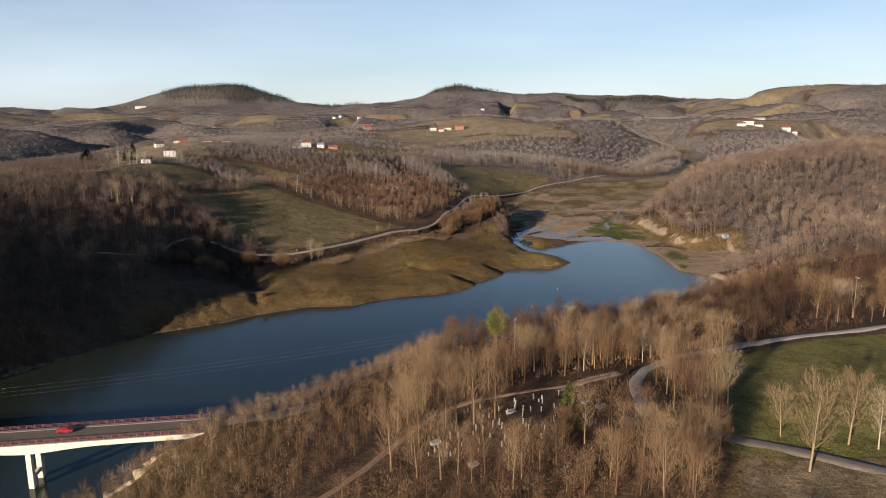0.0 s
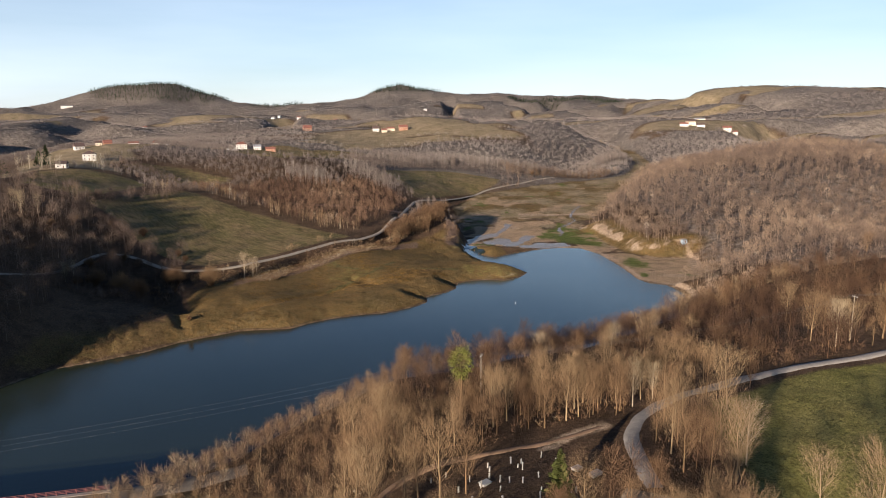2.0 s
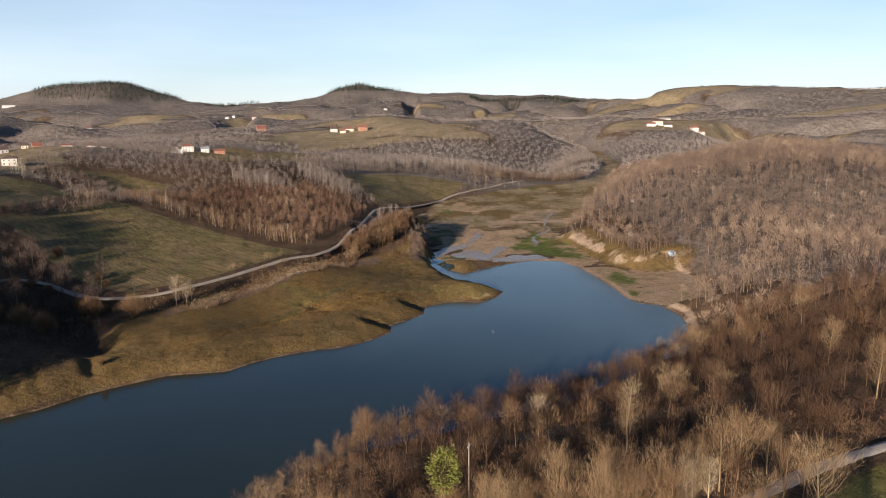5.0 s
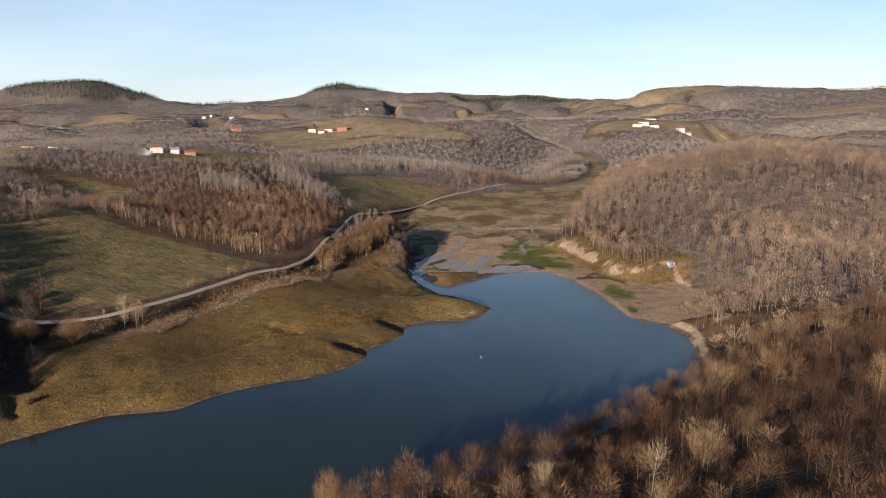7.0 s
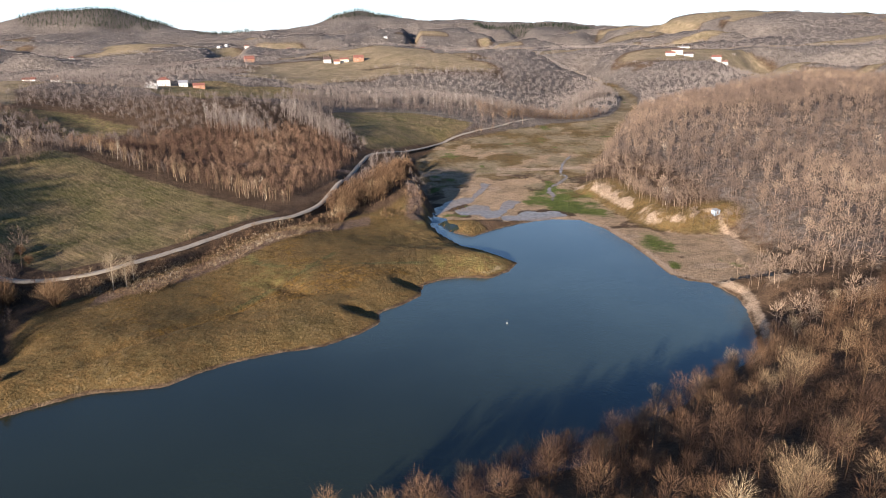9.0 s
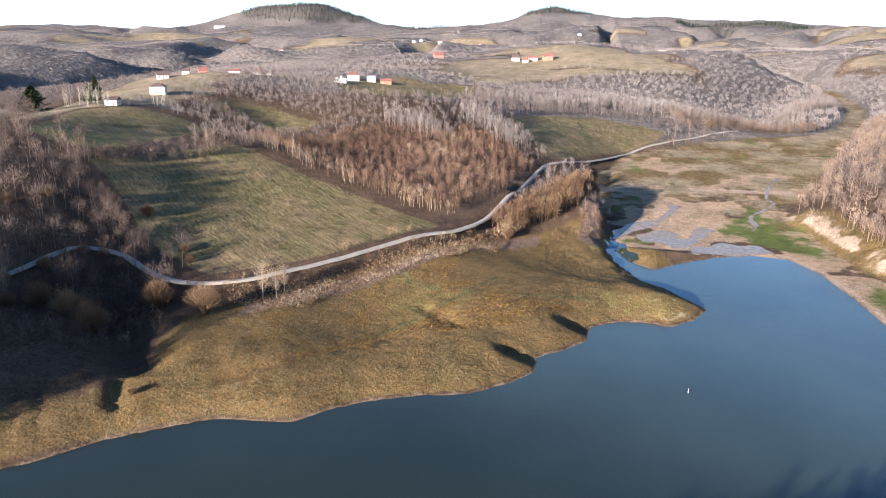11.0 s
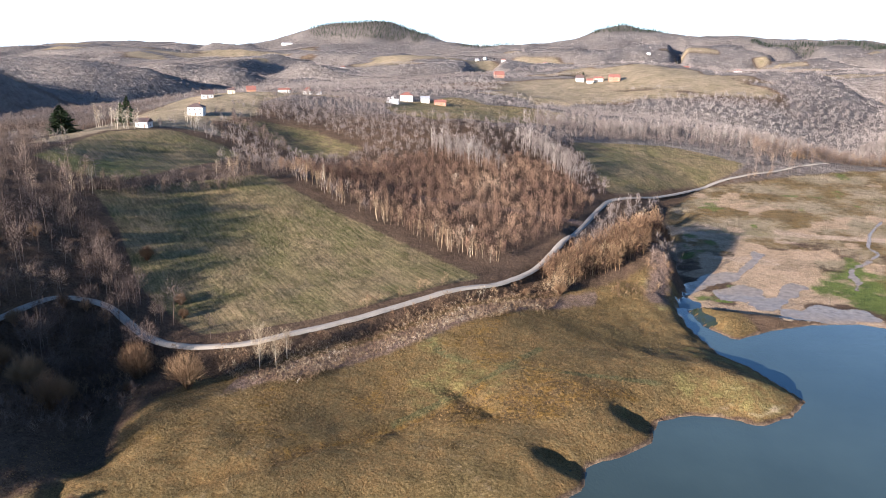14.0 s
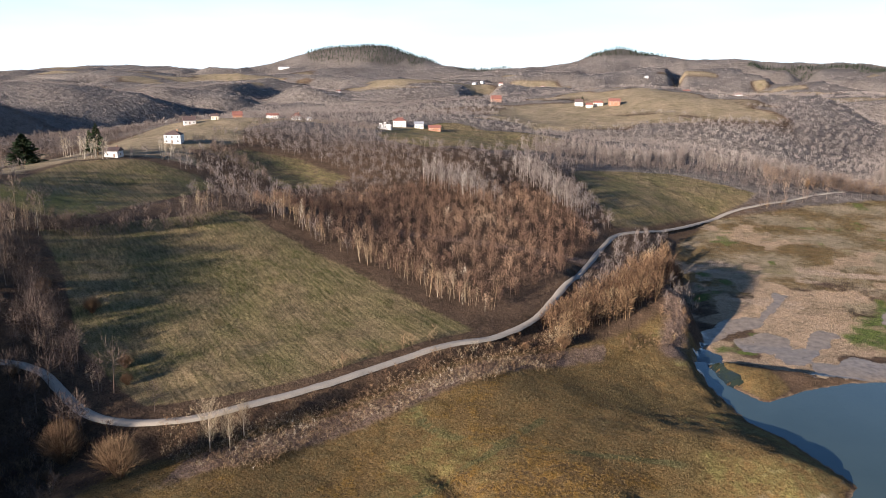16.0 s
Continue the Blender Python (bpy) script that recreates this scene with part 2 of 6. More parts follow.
HEAD_PATH = [(-39, 462), (-27, 448), (-19, 447), (-3, 447), (12, 447), (40, 452)]
HEAD_TRACK = [(2, 462), (-8, 445), (-20, 428), (-34, 410)]
CEMETERY = [(-8, 140), (6, 170), (28, 182), (52, 182), (46, 160), (38, 148), (14, 138)]
SEDGE_ZONE = [(-46, 392), (-40, 407), (-28, 421), (-18, 434), (-5, 440), (11, 444), (34, 451), (41, 448), (27, 437), (17, 424), (7, 419), (-10, 412), (-24, 405), (-38, 393)]
# open land further off: x, y, radius across, radius along, turn
CLEARINGS = [(-278, 706, 32, 16, 0.4), (-298, 634, 34, 16, 0.3), (-318, 806, 32, 26, 0.2), (-310, 940, 50, 22, 0.0), (-180, 955, 42, 30, 0.0), (-400, 700, 30, 40, 0.3), (30, 1250, 150, 50, 0.1), (-40, 1160, 90, 40, -0.3), (120, 1230, 110, 45, -0.4),
             (180, 1910, 130, 90, 0.0), (275, 1760, 110, 80, 0.0), (600, 1350, 130, 75, 0.1), (760, 1480, 180, 60, -0.1), (-60, 1700, 120, 60, 0.2), (1000, 2350, 260, 90, 0.1), (1450, 2500, 200, 90, -0.1), (60, 1480, 120, 40, 0.2)]


def signed(x, y, outline):
    """Distance to an outline, negative inside."""
    p = np.array(outline, float)
    best, inside = np.full(x.shape, 1e9), np.zeros(x.shape, bool)
    for (ax, ay), (bx, by) in zip(p, np.roll(p, -1, 0)):
        ex, ey = bx - ax, by - ay
        t = np.clip(((x - ax) * ex + (y - ay) * ey) / (ex * ex + ey * ey), 0, 1)
        best = np.minimum(best, np.hypot(x - ax - t * ex, y - ay - t * ey))
        inside ^= ((ay > y) != (by > y)) & (x < ex * (y - ay) / (ey if ey else 1e-9) + ax)
    return np.where(inside, -best, best)


def hashed(ix, iy, seed):
    h = (ix * 374761393 + iy * 668265263 + seed * 974634631) & 0x7FFFFFFF
    h = ((h ^ (h >> 13)) * 1274126177) & 0x7FFFFFFF
    return ((h ^ (h >> 16)) & 0xFFFF) / 65535.0


def rough(x, y, size, seed=0, octaves=3):
    """Smooth random height, about -1 to 1."""
    total, amp = np.zeros(x.shape), 1.0
    for o in range(octaves):
        u, v = x / size * 2**o, y / size * 2**o
        iu, iv = np.floor(u).astype(np.int64), np.floor(v).astype(np.int64)
        fu, fv = u - iu, v - iv
        fu, fv = fu * fu * (3 - 2 * fu), fv * fv * (3 - 2 * fv)
        a, b = hashed(iu, iv, seed + o), hashed(iu + 1, iv, seed + o)
        c, d = hashed(iu, iv + 1, seed + o), hashed(iu + 1, iv + 1, seed + o)
        total += amp * ((a + (b - a) * fu) * (1 - fv) + (c + (d - c) * fu) * fv - 0.5) * 2
        amp *= 0.5
    return total


# gullies washed into the banks: depth, width, line
GULLIES = [(2.6, 3.2, [(22, 401), (16, 404), (10, 406)]), (2.6, 3.2, [(41, 430), (35, 432), (29, 433)]), (5.5, 10.0, [(-101, 374), (-110, 384), (-118, 396), (-126, 408)]),
           (1.5, 2.2, [(-72, 369), (-62, 377), (-53, 387), (-41, 401), (-26, 416), (-12, 427)]), (1.6, 2.4, [(-22, 432), (-14, 426), (-8, 420)]), (1.8, 4.0, [(56, 562), (60, 600), (58, 650), (70, 700)]),
           (12.0, 12.0, [(160, 384), (170, 374), (185, 371), (205, 368), (230, 364), (270, 362)]), (2.2, 2.6, [(-95, 352), (-97, 356), (-99, 360)])]
# rills cut into the bare western bank
GULLIES += [(1.1 + 0.5 * (k % 3), 1.5, [(-152 + 4.3 * k, 287 + 5.1 * k), (-155 + 4.3 * k + k % 2, 293 + 5.1 * k), (-159 + 4.3 * k - k % 3, 300 + 5.1 * k)]) for k in range(11)]
BANK = [(-112, 424), (-97, 426), (-85, 433), (-62, 457), (-35, 490), (-15, 516), (-6, 538), (2, 575)]
# side valleys between the far hills, and the farmsteads on the level ground between them
DALES = [(72, 88, [(-900, 850), (-700, 960), (-640, 1150), (-760, 1300), (-700, 1500), (-640, 1700)]), (26, 50, [(250, 900), (230, 1020), (300, 1150), (380, 1300), (420, 1500)]), (28, 90, [(-1300, 2500), (-900, 2450), (-700, 2250), (-560, 1950)])]
FARMSTEADS = [(-290, 720), (-310, 830), (-300, 955), (-170, 988), (5, 1260), (185, 1915), (265, 1750), (600, 1350), (700, 1600), (-1400, 3380), (-139, 1343)]
SAND_BANK = [(160, 604), (168, 585), (170, 566), (171, 540), (174, 515), (184, 502), (207, 503)]
BLUFF = [(54, 506), (51, 525), (50, 545), (52, 570), (50, 600)]


def from_line(x, y, line):
    best = np.full(x.shape, 1e9)
    for (ax, ay), (bx, by) in zip(line, line[1:]):
        ex, ey = bx - ax, by - ay
        t = np.clip(((x - ax) * ex + (y - ay) * ey) / (ex * ex + ey * ey), 0, 1)
        best = np.minimum(best, np.hypot(x - ax - t * ex, y - ay - t * ey))
    return best


def beside_line(x, y, line):
    """Distance from a line, positive on its right-hand side."""
    best, sign = np.full(x.shape, 1e9), np.ones(x.shape)
    for (ax, ay), (bx, by) in zip(line, line[1:]):
        ex, ey = bx - ax, by - ay
        t = np.clip(((x - ax) * ex + (y - ay) * ey) / (ex * ex + ey * ey), 0, 1)
        d = np.hypot(x - ax - t * ex, y - ay - t * ey)
        sign = np.where(d < best, np.where((x - ax) * ey - (y - ay) * ex > 0, 1.0, -1.0), sign)
        best = np.minimum(best, d)
    return best * sign


def height(x, y, shores=None):
    """The lie of the land above the water, metres."""
    x, y = np.asarray(x, float), np.asarray(y, float)
    dl, df = shores or (signed(x, y, LAKE), signed(x, y, FLATS))
    land, away = np.maximum(dl, 0), np.maximum(np.minimum(dl, df), 0)
    z = 0.35 * (1 - np.exp(-land / 2.5)) + (np.clip((y - 560) * 0.055, 0, 16.5) + np.clip((y - 860) * 0.012, 0, 12)) * (1 - np.exp(-land / 30))
    hills = sum(h * np.exp(-((x - a) ** 2 + (y - b) ** 2) / (2 * s * s)) for a, b, s, h in HILLS)
    far = np.clip((np.hypot(x, y - 150) - 550) / 900, 0, 1)
    hills += (0.5 + 0.5 * far) * rough(x, y, 22, 3) + far * 9 * rough(x, y, 190, 9) + far * far * 9 * rough(x, y, 420, 5, 2)
    hills += 6 * np.exp(-(from_line(x, y, [(168, 332), (200, 336), (250, 334)]) / 11) ** 2) + np.clip((y - 2900) / 300, 0, 1) * 10 * rough(x, y, 170, 209, 3)
    hills *= 1 - 0.3 * np.exp(-((x - 44) ** 2 + (y - 545) ** 2) / (2 * 13**2))
    # the wooded plateau above the western end of the bridge, falling steeply to the water; out of view, its heights are
    # set to shade the western bank
    west = np.clip((-0.62 * y - x - 6) / 20, 0, 1) * np.clip((440 - y) / 40, 0, 1) * np.clip((y - 120) / 40, 0, 1)
    hills += west * (47.5 + 3.0 * np.clip((0.57 * y - 0.82 * x - 325) / 20, 0, 1) + 5.5 * np.exp(-((0.82 * x - 0.57 * y + 311) / 13) ** 2) + 2.5 * rough(x, y, 40, 215) - hills)
    slope = 22 - 15 * np.exp(-(from_line(x, y, BLUFF) / 16) ** 2) - 5 * np.exp(-(from_line(x, y, SAND_BANK) / 10) ** 2) - 18 * np.exp(-(from_line(x, y, [(-215, 190), (-196, 212), (-170, 258)]) / 24) ** 2)
    z += hills * (1 - np.exp(-away / slope))
    for depth, width, line in GULLIES:
        z -= depth * np.exp(-(from_line(x, y, line) / width) ** 2) * np.clip(z / depth - 0.15, 0, 1)
    dales = sum(depth * np.exp(-(from_line(x, y, line) / width) ** 2) for depth, width, line in DALES)
    fold = np.clip((0.24 - np.abs(rough(x, y, 430, 205, 2))) / 0.24, 0, 1)
    dales += np.clip((np.hypot(x, y - 150) - 800) / 500, 0, 1) * np.clip((3650 - y) / 300, 0, 1) * (46 * fold * fold * (3 - 2 * fold) + 7 * rough(x, y, 120, 207, 2))
    for a, b in FARMSTEADS:
        dales *= 1 - np.exp(-(((x - a) ** 2 + (y - b) ** 2) / 95**2))
    z -= dales * np.clip(away / 40, 0, 1)
    side = beside_line(x, y, BANK)
    z += 1.9 * np.tanh((4.2 - side) / 2.2) * np.exp(-(side / 17) ** 2) * np.clip(land / 20, 0, 1)
    # rills down the dry banks
    rill = np.abs(rough(x + 0.3 * y, y - 0.3 * x, 7, 131, 3))
    z -= 1.3 * np.exp(-(from_line(x, y, BLUFF) / 14) ** 2) * np.clip(0.5 - np.abs(rough(x, y, 13, 133, 2)), 0, 1) * 2 * np.clip(away / 3, 0, 1)
    z -= 0.55 * np.clip(0.35 - rill, 0, 1) / 0.35 * np.clip(land / 4, 0, 1) * np.clip((60 - land) / 30, 0, 1) * (y > 290) * np.clip(df / 6, 0, 1)
    z += (0.04 + 0.1 * np.clip(df / 6, 0, 1)) * rough(x, y, 5, 21) * np.clip(land / 6, 0, 1)
    return np.where(dl > 0, z, np.maximum(-5, dl * 0.12))


def steps(low, high, inner0, inner1, fine, grow, shrink):
    mid = list(np.arange(inner0, inner1 + fine / 2, fine))
    s, v = fine, inner1
    while v < high:
        s *= grow
        v += s
        mid.append(min(v, high))
    s, v, pre = fine, inner0, []
    while v > low:
        s *= shrink
        v -= s
        pre.append(max(v, low))
    return np.array(pre[::-1] + mid)


def inside(x, y, outline, soft=3.0):
    """1 inside an outline, 0 outside, with a soft edge."""
    return np.clip(0.5 - signed(x, y, outline) / (2 * soft), 0, 1)


def cleared(x, y):
    out = np.zeros(x.shape)
    for a, b, ra, rb, turn in CLEARINGS:
        c, s = math.cos(turn), math.sin(turn)
        u, v = ((x - a) * c + (y - b) * s) / ra, ((y - b) * c - (x - a) * s) / rb
        out = np.maximum(out, np.clip((1.25 - np.sqrt(u * u + v * v)) * 2, 0, 1))
    out = np.where((x < -430) & (y < 1500), 0, out)
    strips = rough(x * 0.4 + y * 0.1, y, 85, 40, 3)      # fields lie in strips across the far slopes
    far = np.clip((y - 1050) / 400, 0, 1) * ((x > -430) | (y > 1700))
    far = far * np.clip((3250 - y) / 200, 0, 1)
    return np.maximum(out, far * np.clip((strips - 0.36) * 5, 0, 1))


gx, gy = steps(-4800, 4800, -165, 190, 2.0, 1.034, 1.034), steps(-4000, 4850, 140, 600, 2.1, 1.031, 1.08)
X, Y = np.meshgrid(gx, gy)
shores = signed(X, Y, LAKE), signed(X, Y, FLATS)
Z = height(X, Y, shores)



def ground_z(x, y):
    """Height of the ground sheet itself between its grid lines."""
    i, j = np.clip(np.searchsorted(gx, x) - 1, 0, len(gx) - 2), np.clip(np.searchsorted(gy, y) - 1, 0, len(gy) - 2)
    u, v = (x - gx[i]) / (gx[i + 1] - gx[i]), (y - gy[j]) / (gy[j + 1] - gy[j])
    return (Z[j, i] * (1 - u) + Z[j, i + 1] * u) * (1 - v) + (Z[j + 1, i] * (1 - u) + Z[j + 1, i + 1] * u) * v


# ---------------------------------------------------------------- materials of the land
def ground_material():
    s = Shade("ground_cover", 0.95, 0.1)
    n_big, n_mid, n_fine, grain = s.noise(0.05, 5), s.noise(0.3, 5, 0.65), s.noise(0.9, 6, 0.75), s.noise(1.9, 5, 0.8)
    litter = s.mix(s.edge(n_mid, n_fine, 0.35, 0.65, 1.0), s.ramp(n_big, [(0.3, (0.095, 0.062, 0.043)), (0.7, (0.165, 0.110, 0.072))]), s.ramp(n_fine, [(0.3, (0.085, 0.056, 0.040)), (0.7, (0.20, 0.135, 0.087))]))
    litter = s.mix(1.0, litter, s.ramp(s.noise(0.011, 6, 0.65), [(0.32, (0.48, 0.46, 0.45)), (0.5, (0.84, 0.79, 0.74)), (0.68, (1.0, 0.94, 0.86))]), "MULTIPLY")
    tan = s.mix(s.edge(n_mid, n_fine, 0.35, 0.65, 1.2), s.ramp(n_big, [(0.3, (0.120, 0.085, 0.034)), (0.5, (0.185, 0.112, 0.043)), (0.7, (0.225, 0.143, 0.055))]),
                s.ramp(n_fine, [(0.3, (0.07, 0.053, 0.022)), (0.7, (0.235, 0.160, 0.068))]))
    marsh = s.mix(n_fine, s.ramp(n_mid, [(0.3, (0.07, 0.095, 0.02)), (0.7, (0.17, 0.18, 0.045))]), s.ramp(n_big, [(0.3, (0.06, 0.10, 0.018)), (0.7, (0.17, 0.18, 0.05))]))
    streak = s.noise(0.5, 5, 0.65, (1.0, 0.12, 1.0, -50))
    green = s.mix(s.math("MULTIPLY", streak, 0.9), s.ramp(n_mid, [(0.3, (0.13, 0.128, 0.032)), (0.7, (0.28, 0.235, 0.08))]), s.ramp(n_big, [(0.3, (0.18, 0.172, 0.042)), (0.7, (0.35, 0.28, 0.105))]))
    rows = s.noise(0.85, 3, 0.6, (0.02, 1.0, 1.0, -42))
    field = s.mix(0.42, s.ramp(rows, [(0.36, (0.100, 0.083, 0.033)), (0.64, (0.315, 0.222, 0.122))]), s.ramp(n_big, [(0.38, (0.135, 0.130, 0.038)), (0.60, (0.27, 0.188, 0.098))]))
    mud = s.mix(s.edge(n_mid, n_fine, 0.35, 0.65, 0.9), s.ramp(n_big, [(0.3, (0.29, 0.198, 0.120)), (0.7, (0.54, 0.366, 0.232))]), s.ramp(n_fine, [(0.3, (0.235, 0.163, 0.094)), (0.7, (0.56, 0.395, 0.26))]))
    sand = s.ramp(n_fine, [(0.3, (0.33, 0.22, 0.14)), (0.7, (0.60, 0.45, 0.33))])
    sedge = s.mix(s.edge(n_mid, n_fine, 0.35, 0.65, 1.0), s.ramp(n_fine, [(0.3, (0.085, 0.055, 0.026)), (0.7, (0.20, 0.125, 0.058))]), s.ramp(n_fine, [(0.3, (0.13, 0.075, 0.018)), (0.7, (0.29, 0.165, 0.042))]))
    bramble = s.ramp(n_fine, [(0.3, (0.10, 0.062, 0.046)), (0.7, (0.33, 0.225, 0.165))])
    stubble = s.mix(s.noise(0.03, 5, 0.6, (1.0, 3.0, 1.0, 12)), s.ramp(n_mid, [(0.3, (0.19, 0.145, 0.086)), (0.7, (0.36, 0.268, 0.168))]), s.ramp(n_big, [(0.35, (0.225, 0.178, 0.098)), (0.65, (0.47, 0.35, 0.232))]))
    crowns = s.noise(0.1, 4, 0.6)
    # lightened tone: sun on upright twigs and distant haze put into the ground colour
    canopy = s.mix(0.5, s.ramp(crowns, [(0.35, (0.140, 0.115, 0.101)), (0.65, (0.255, 0.212, 0.186))]), s.ramp(s.noise(0.008, 6, 0.65), [(0.35, (0.120, 0.098, 0.086)), (0.65, (0.27, 0.225, 0.195))]))
    col = litter
    path = s.ramp(n_fine, [(0.3, (0.08, 0.078, 0.03)), (0.7, (0.17, 0.135, 0.06))])
    for name, what in (("canopy", canopy), ("tan", tan), ("stubble", stubble), ("path", path), ("field", field), ("green", green), ("mud", mud), ("marsh", marsh), ("sedge", sedge), ("bramble", bramble), ("sand", sand)):
        col = s.mix(s.edge(s.attr(name), n_mid, 0.3, 0.7, 0.7), col, what)
    patch = s.ramp(s.noise(0.14, 6, 0.72), [(0.33, (0.55, 0.56, 0.52)), (0.5, (0.9, 0.9, 0.88)), (0.68, (1.0, 0.99, 0.97))])
    col = s.mix(1.0, col, patch, "MULTIPLY")
    s.color(s.mix(1.0, col, s.ramp(grain, [(0.36, (0.36, 0.35, 0.33)), (0.52, (0.92, 0.92, 0.92)), (0.66, (1.0, 1.0, 1.0))]), "MULTIPLY"))
    fine = s.math("ADD", s.math("ADD", n_fine, s.math("MULTIPLY", grain, 0.45)), s.math("MULTIPLY", n_mid, 1.6))
    s.bump(s.math("ADD", fine, s.math("MULTIPLY", s.math("MULTIPLY", crowns, s.attr("canopy")), 8.0)), 1.0, 0.6)
    return s.mat


def water_material():
    s = Shade("lake_water", 0.05, 0.6)
    s.bsdf.inputs["IOR"].default_value = 1.33
    clear = s.ramp(s.noise(0.012, 3), [(0.3, (0.014, 0.019, 0.013)), (0.7, (0.019, 0.025, 0.017))])
    silty = s.ramp(s.noise(0.02, 4), [(0.3, (0.040, 0.057, 0.050)), (0.7, (0.055, 0.076, 0.066))])
    s.color(s.mix(s.edge(s.attr("silt"), s.noise(0.012, 4), 0.1, 0.9, 0.3), clear, silty))
    ruffle = s.ramp(s.noise(0.010, 4, 0.6, (1, 0.5, 1, 35)), [(0.3, (0.55, 0.55, 0.55)), (0.65, (1, 1, 1))])
    waves = s.math("ADD", s.noise(0.9, 4, 0.6, (1, 0.5, 1, 30)), s.math("MULTIPLY", s.noise(3.1, 3, 0.6, (1, 0.6, 1, -20)), 0.45))
    s.bump(s.math("MULTIPLY", waves, ruffle), 0.4, 0.18)
    return s.mat


def bare_wood(name, stops):
    """Bark and twigs; each tree has a tint of its own."""
    s = Shade(name, 0.9, 0.15)
    col = s.ramp(s.attr("tint"), stops)
    n = s.noise(3.0, 3)
    s.color(s.mix(s.math("MULTIPLY", n, 0.6), col, s.mix(1.0, col, (0.5, 0.48, 0.46), "MULTIPLY")))
    return s.mat


def wet_mud():
    s = Shade("thin_water_over_mud", 0.22, 0.25)
    s.bsdf.inputs["IOR"].default_value = 1.33
    s.color(s.ramp(s.noise(0.4, 4), [(0.3, (0.14, 0.105, 0.066)), (0.7, (0.26, 0.19, 0.12))]))
    s.bump(s.noise(1.5, 4), 0.12, 0.05)
    return s.mat


MAT_GROUND, MAT_WATER, MAT_WET = ground_material(), water_material(), wet_mud()
MAT_TWIGS = bare_wood("bare_twigs", [(0.0, (0.062, 0.034, 0.021)), (0.3, (0.152, 0.087, 0.047)), (0.55, (0.245, 0.158, 0.085)), (0.75, (0.32, 0.235, 0.138)), (1.0, (0.50, 0.43, 0.33))])
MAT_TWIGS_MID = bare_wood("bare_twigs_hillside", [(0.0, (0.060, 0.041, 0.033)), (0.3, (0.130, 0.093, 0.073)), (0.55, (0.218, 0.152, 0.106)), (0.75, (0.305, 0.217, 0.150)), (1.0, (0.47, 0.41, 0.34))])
# greyer, then paler and bluer with distance: haze put into the twig colour
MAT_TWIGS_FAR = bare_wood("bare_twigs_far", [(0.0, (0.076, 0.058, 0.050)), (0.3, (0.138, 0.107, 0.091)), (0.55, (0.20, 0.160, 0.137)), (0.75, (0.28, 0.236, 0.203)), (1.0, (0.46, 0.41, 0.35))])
MAT_TWIGS_HAZY = bare_wood("bare_twigs_hazy", [(0.0, (0.100, 0.080, 0.072)), (0.3, (0.168, 0.138, 0.122)), (0.55, (0.232, 0.194, 0.172)), (0.75, (0.30, 0.258, 0.228)), (1.0, (0.45, 0.40, 0.34))])
MAT_TWIGS_RUSSET = bare_wood("russet_twigs", [(0.0, (0.065, 0.036, 0.025)), (0.3, (0.145, 0.084, 0.054)), (0.55, (0.225, 0.138, 0.085)), (0.8, (0.32, 0.225, 0.15)), (1.0, (0.48, 0.40, 0.30))])
MAT_CONIFER = bare_wood("conifer_needles", [(0.0, (0.018, 0.030, 0.014)), (0.5, (0.035, 0.050, 0.018)), (1.0, (0.16, 0.16, 0.035))])
MAT_GRAVEL = simple("pale_gravel", (0.275, 0.232, 0.185), 0.95, 0.2, 0.4, 3.0)
MAT_ASPHALT = simple("grey_asphalt", (0.145, 0.118, 0.092), 0.92, 0.38, 0.5, 3.0)
MAT_LANE = simple("worn_pale_lane", (0.25, 0.22, 0.19), 0.92, 0.35, 0.4, 3.0)

# ---------------------------------------------------------------- ground, water
dl, df = shores
# dark litter replaces tan in the western dip, putting its shade into the cover
open_low = inside(X, Y, PENINSULA, 5) * np.clip(dl / 1.5, 0, 1) * np.clip((X + 104 + 4 * rough(X, Y, 9, 69)) / 10, np.clip(0.6 - (dl - 14) / 20, 0.08, 0.6), 1)
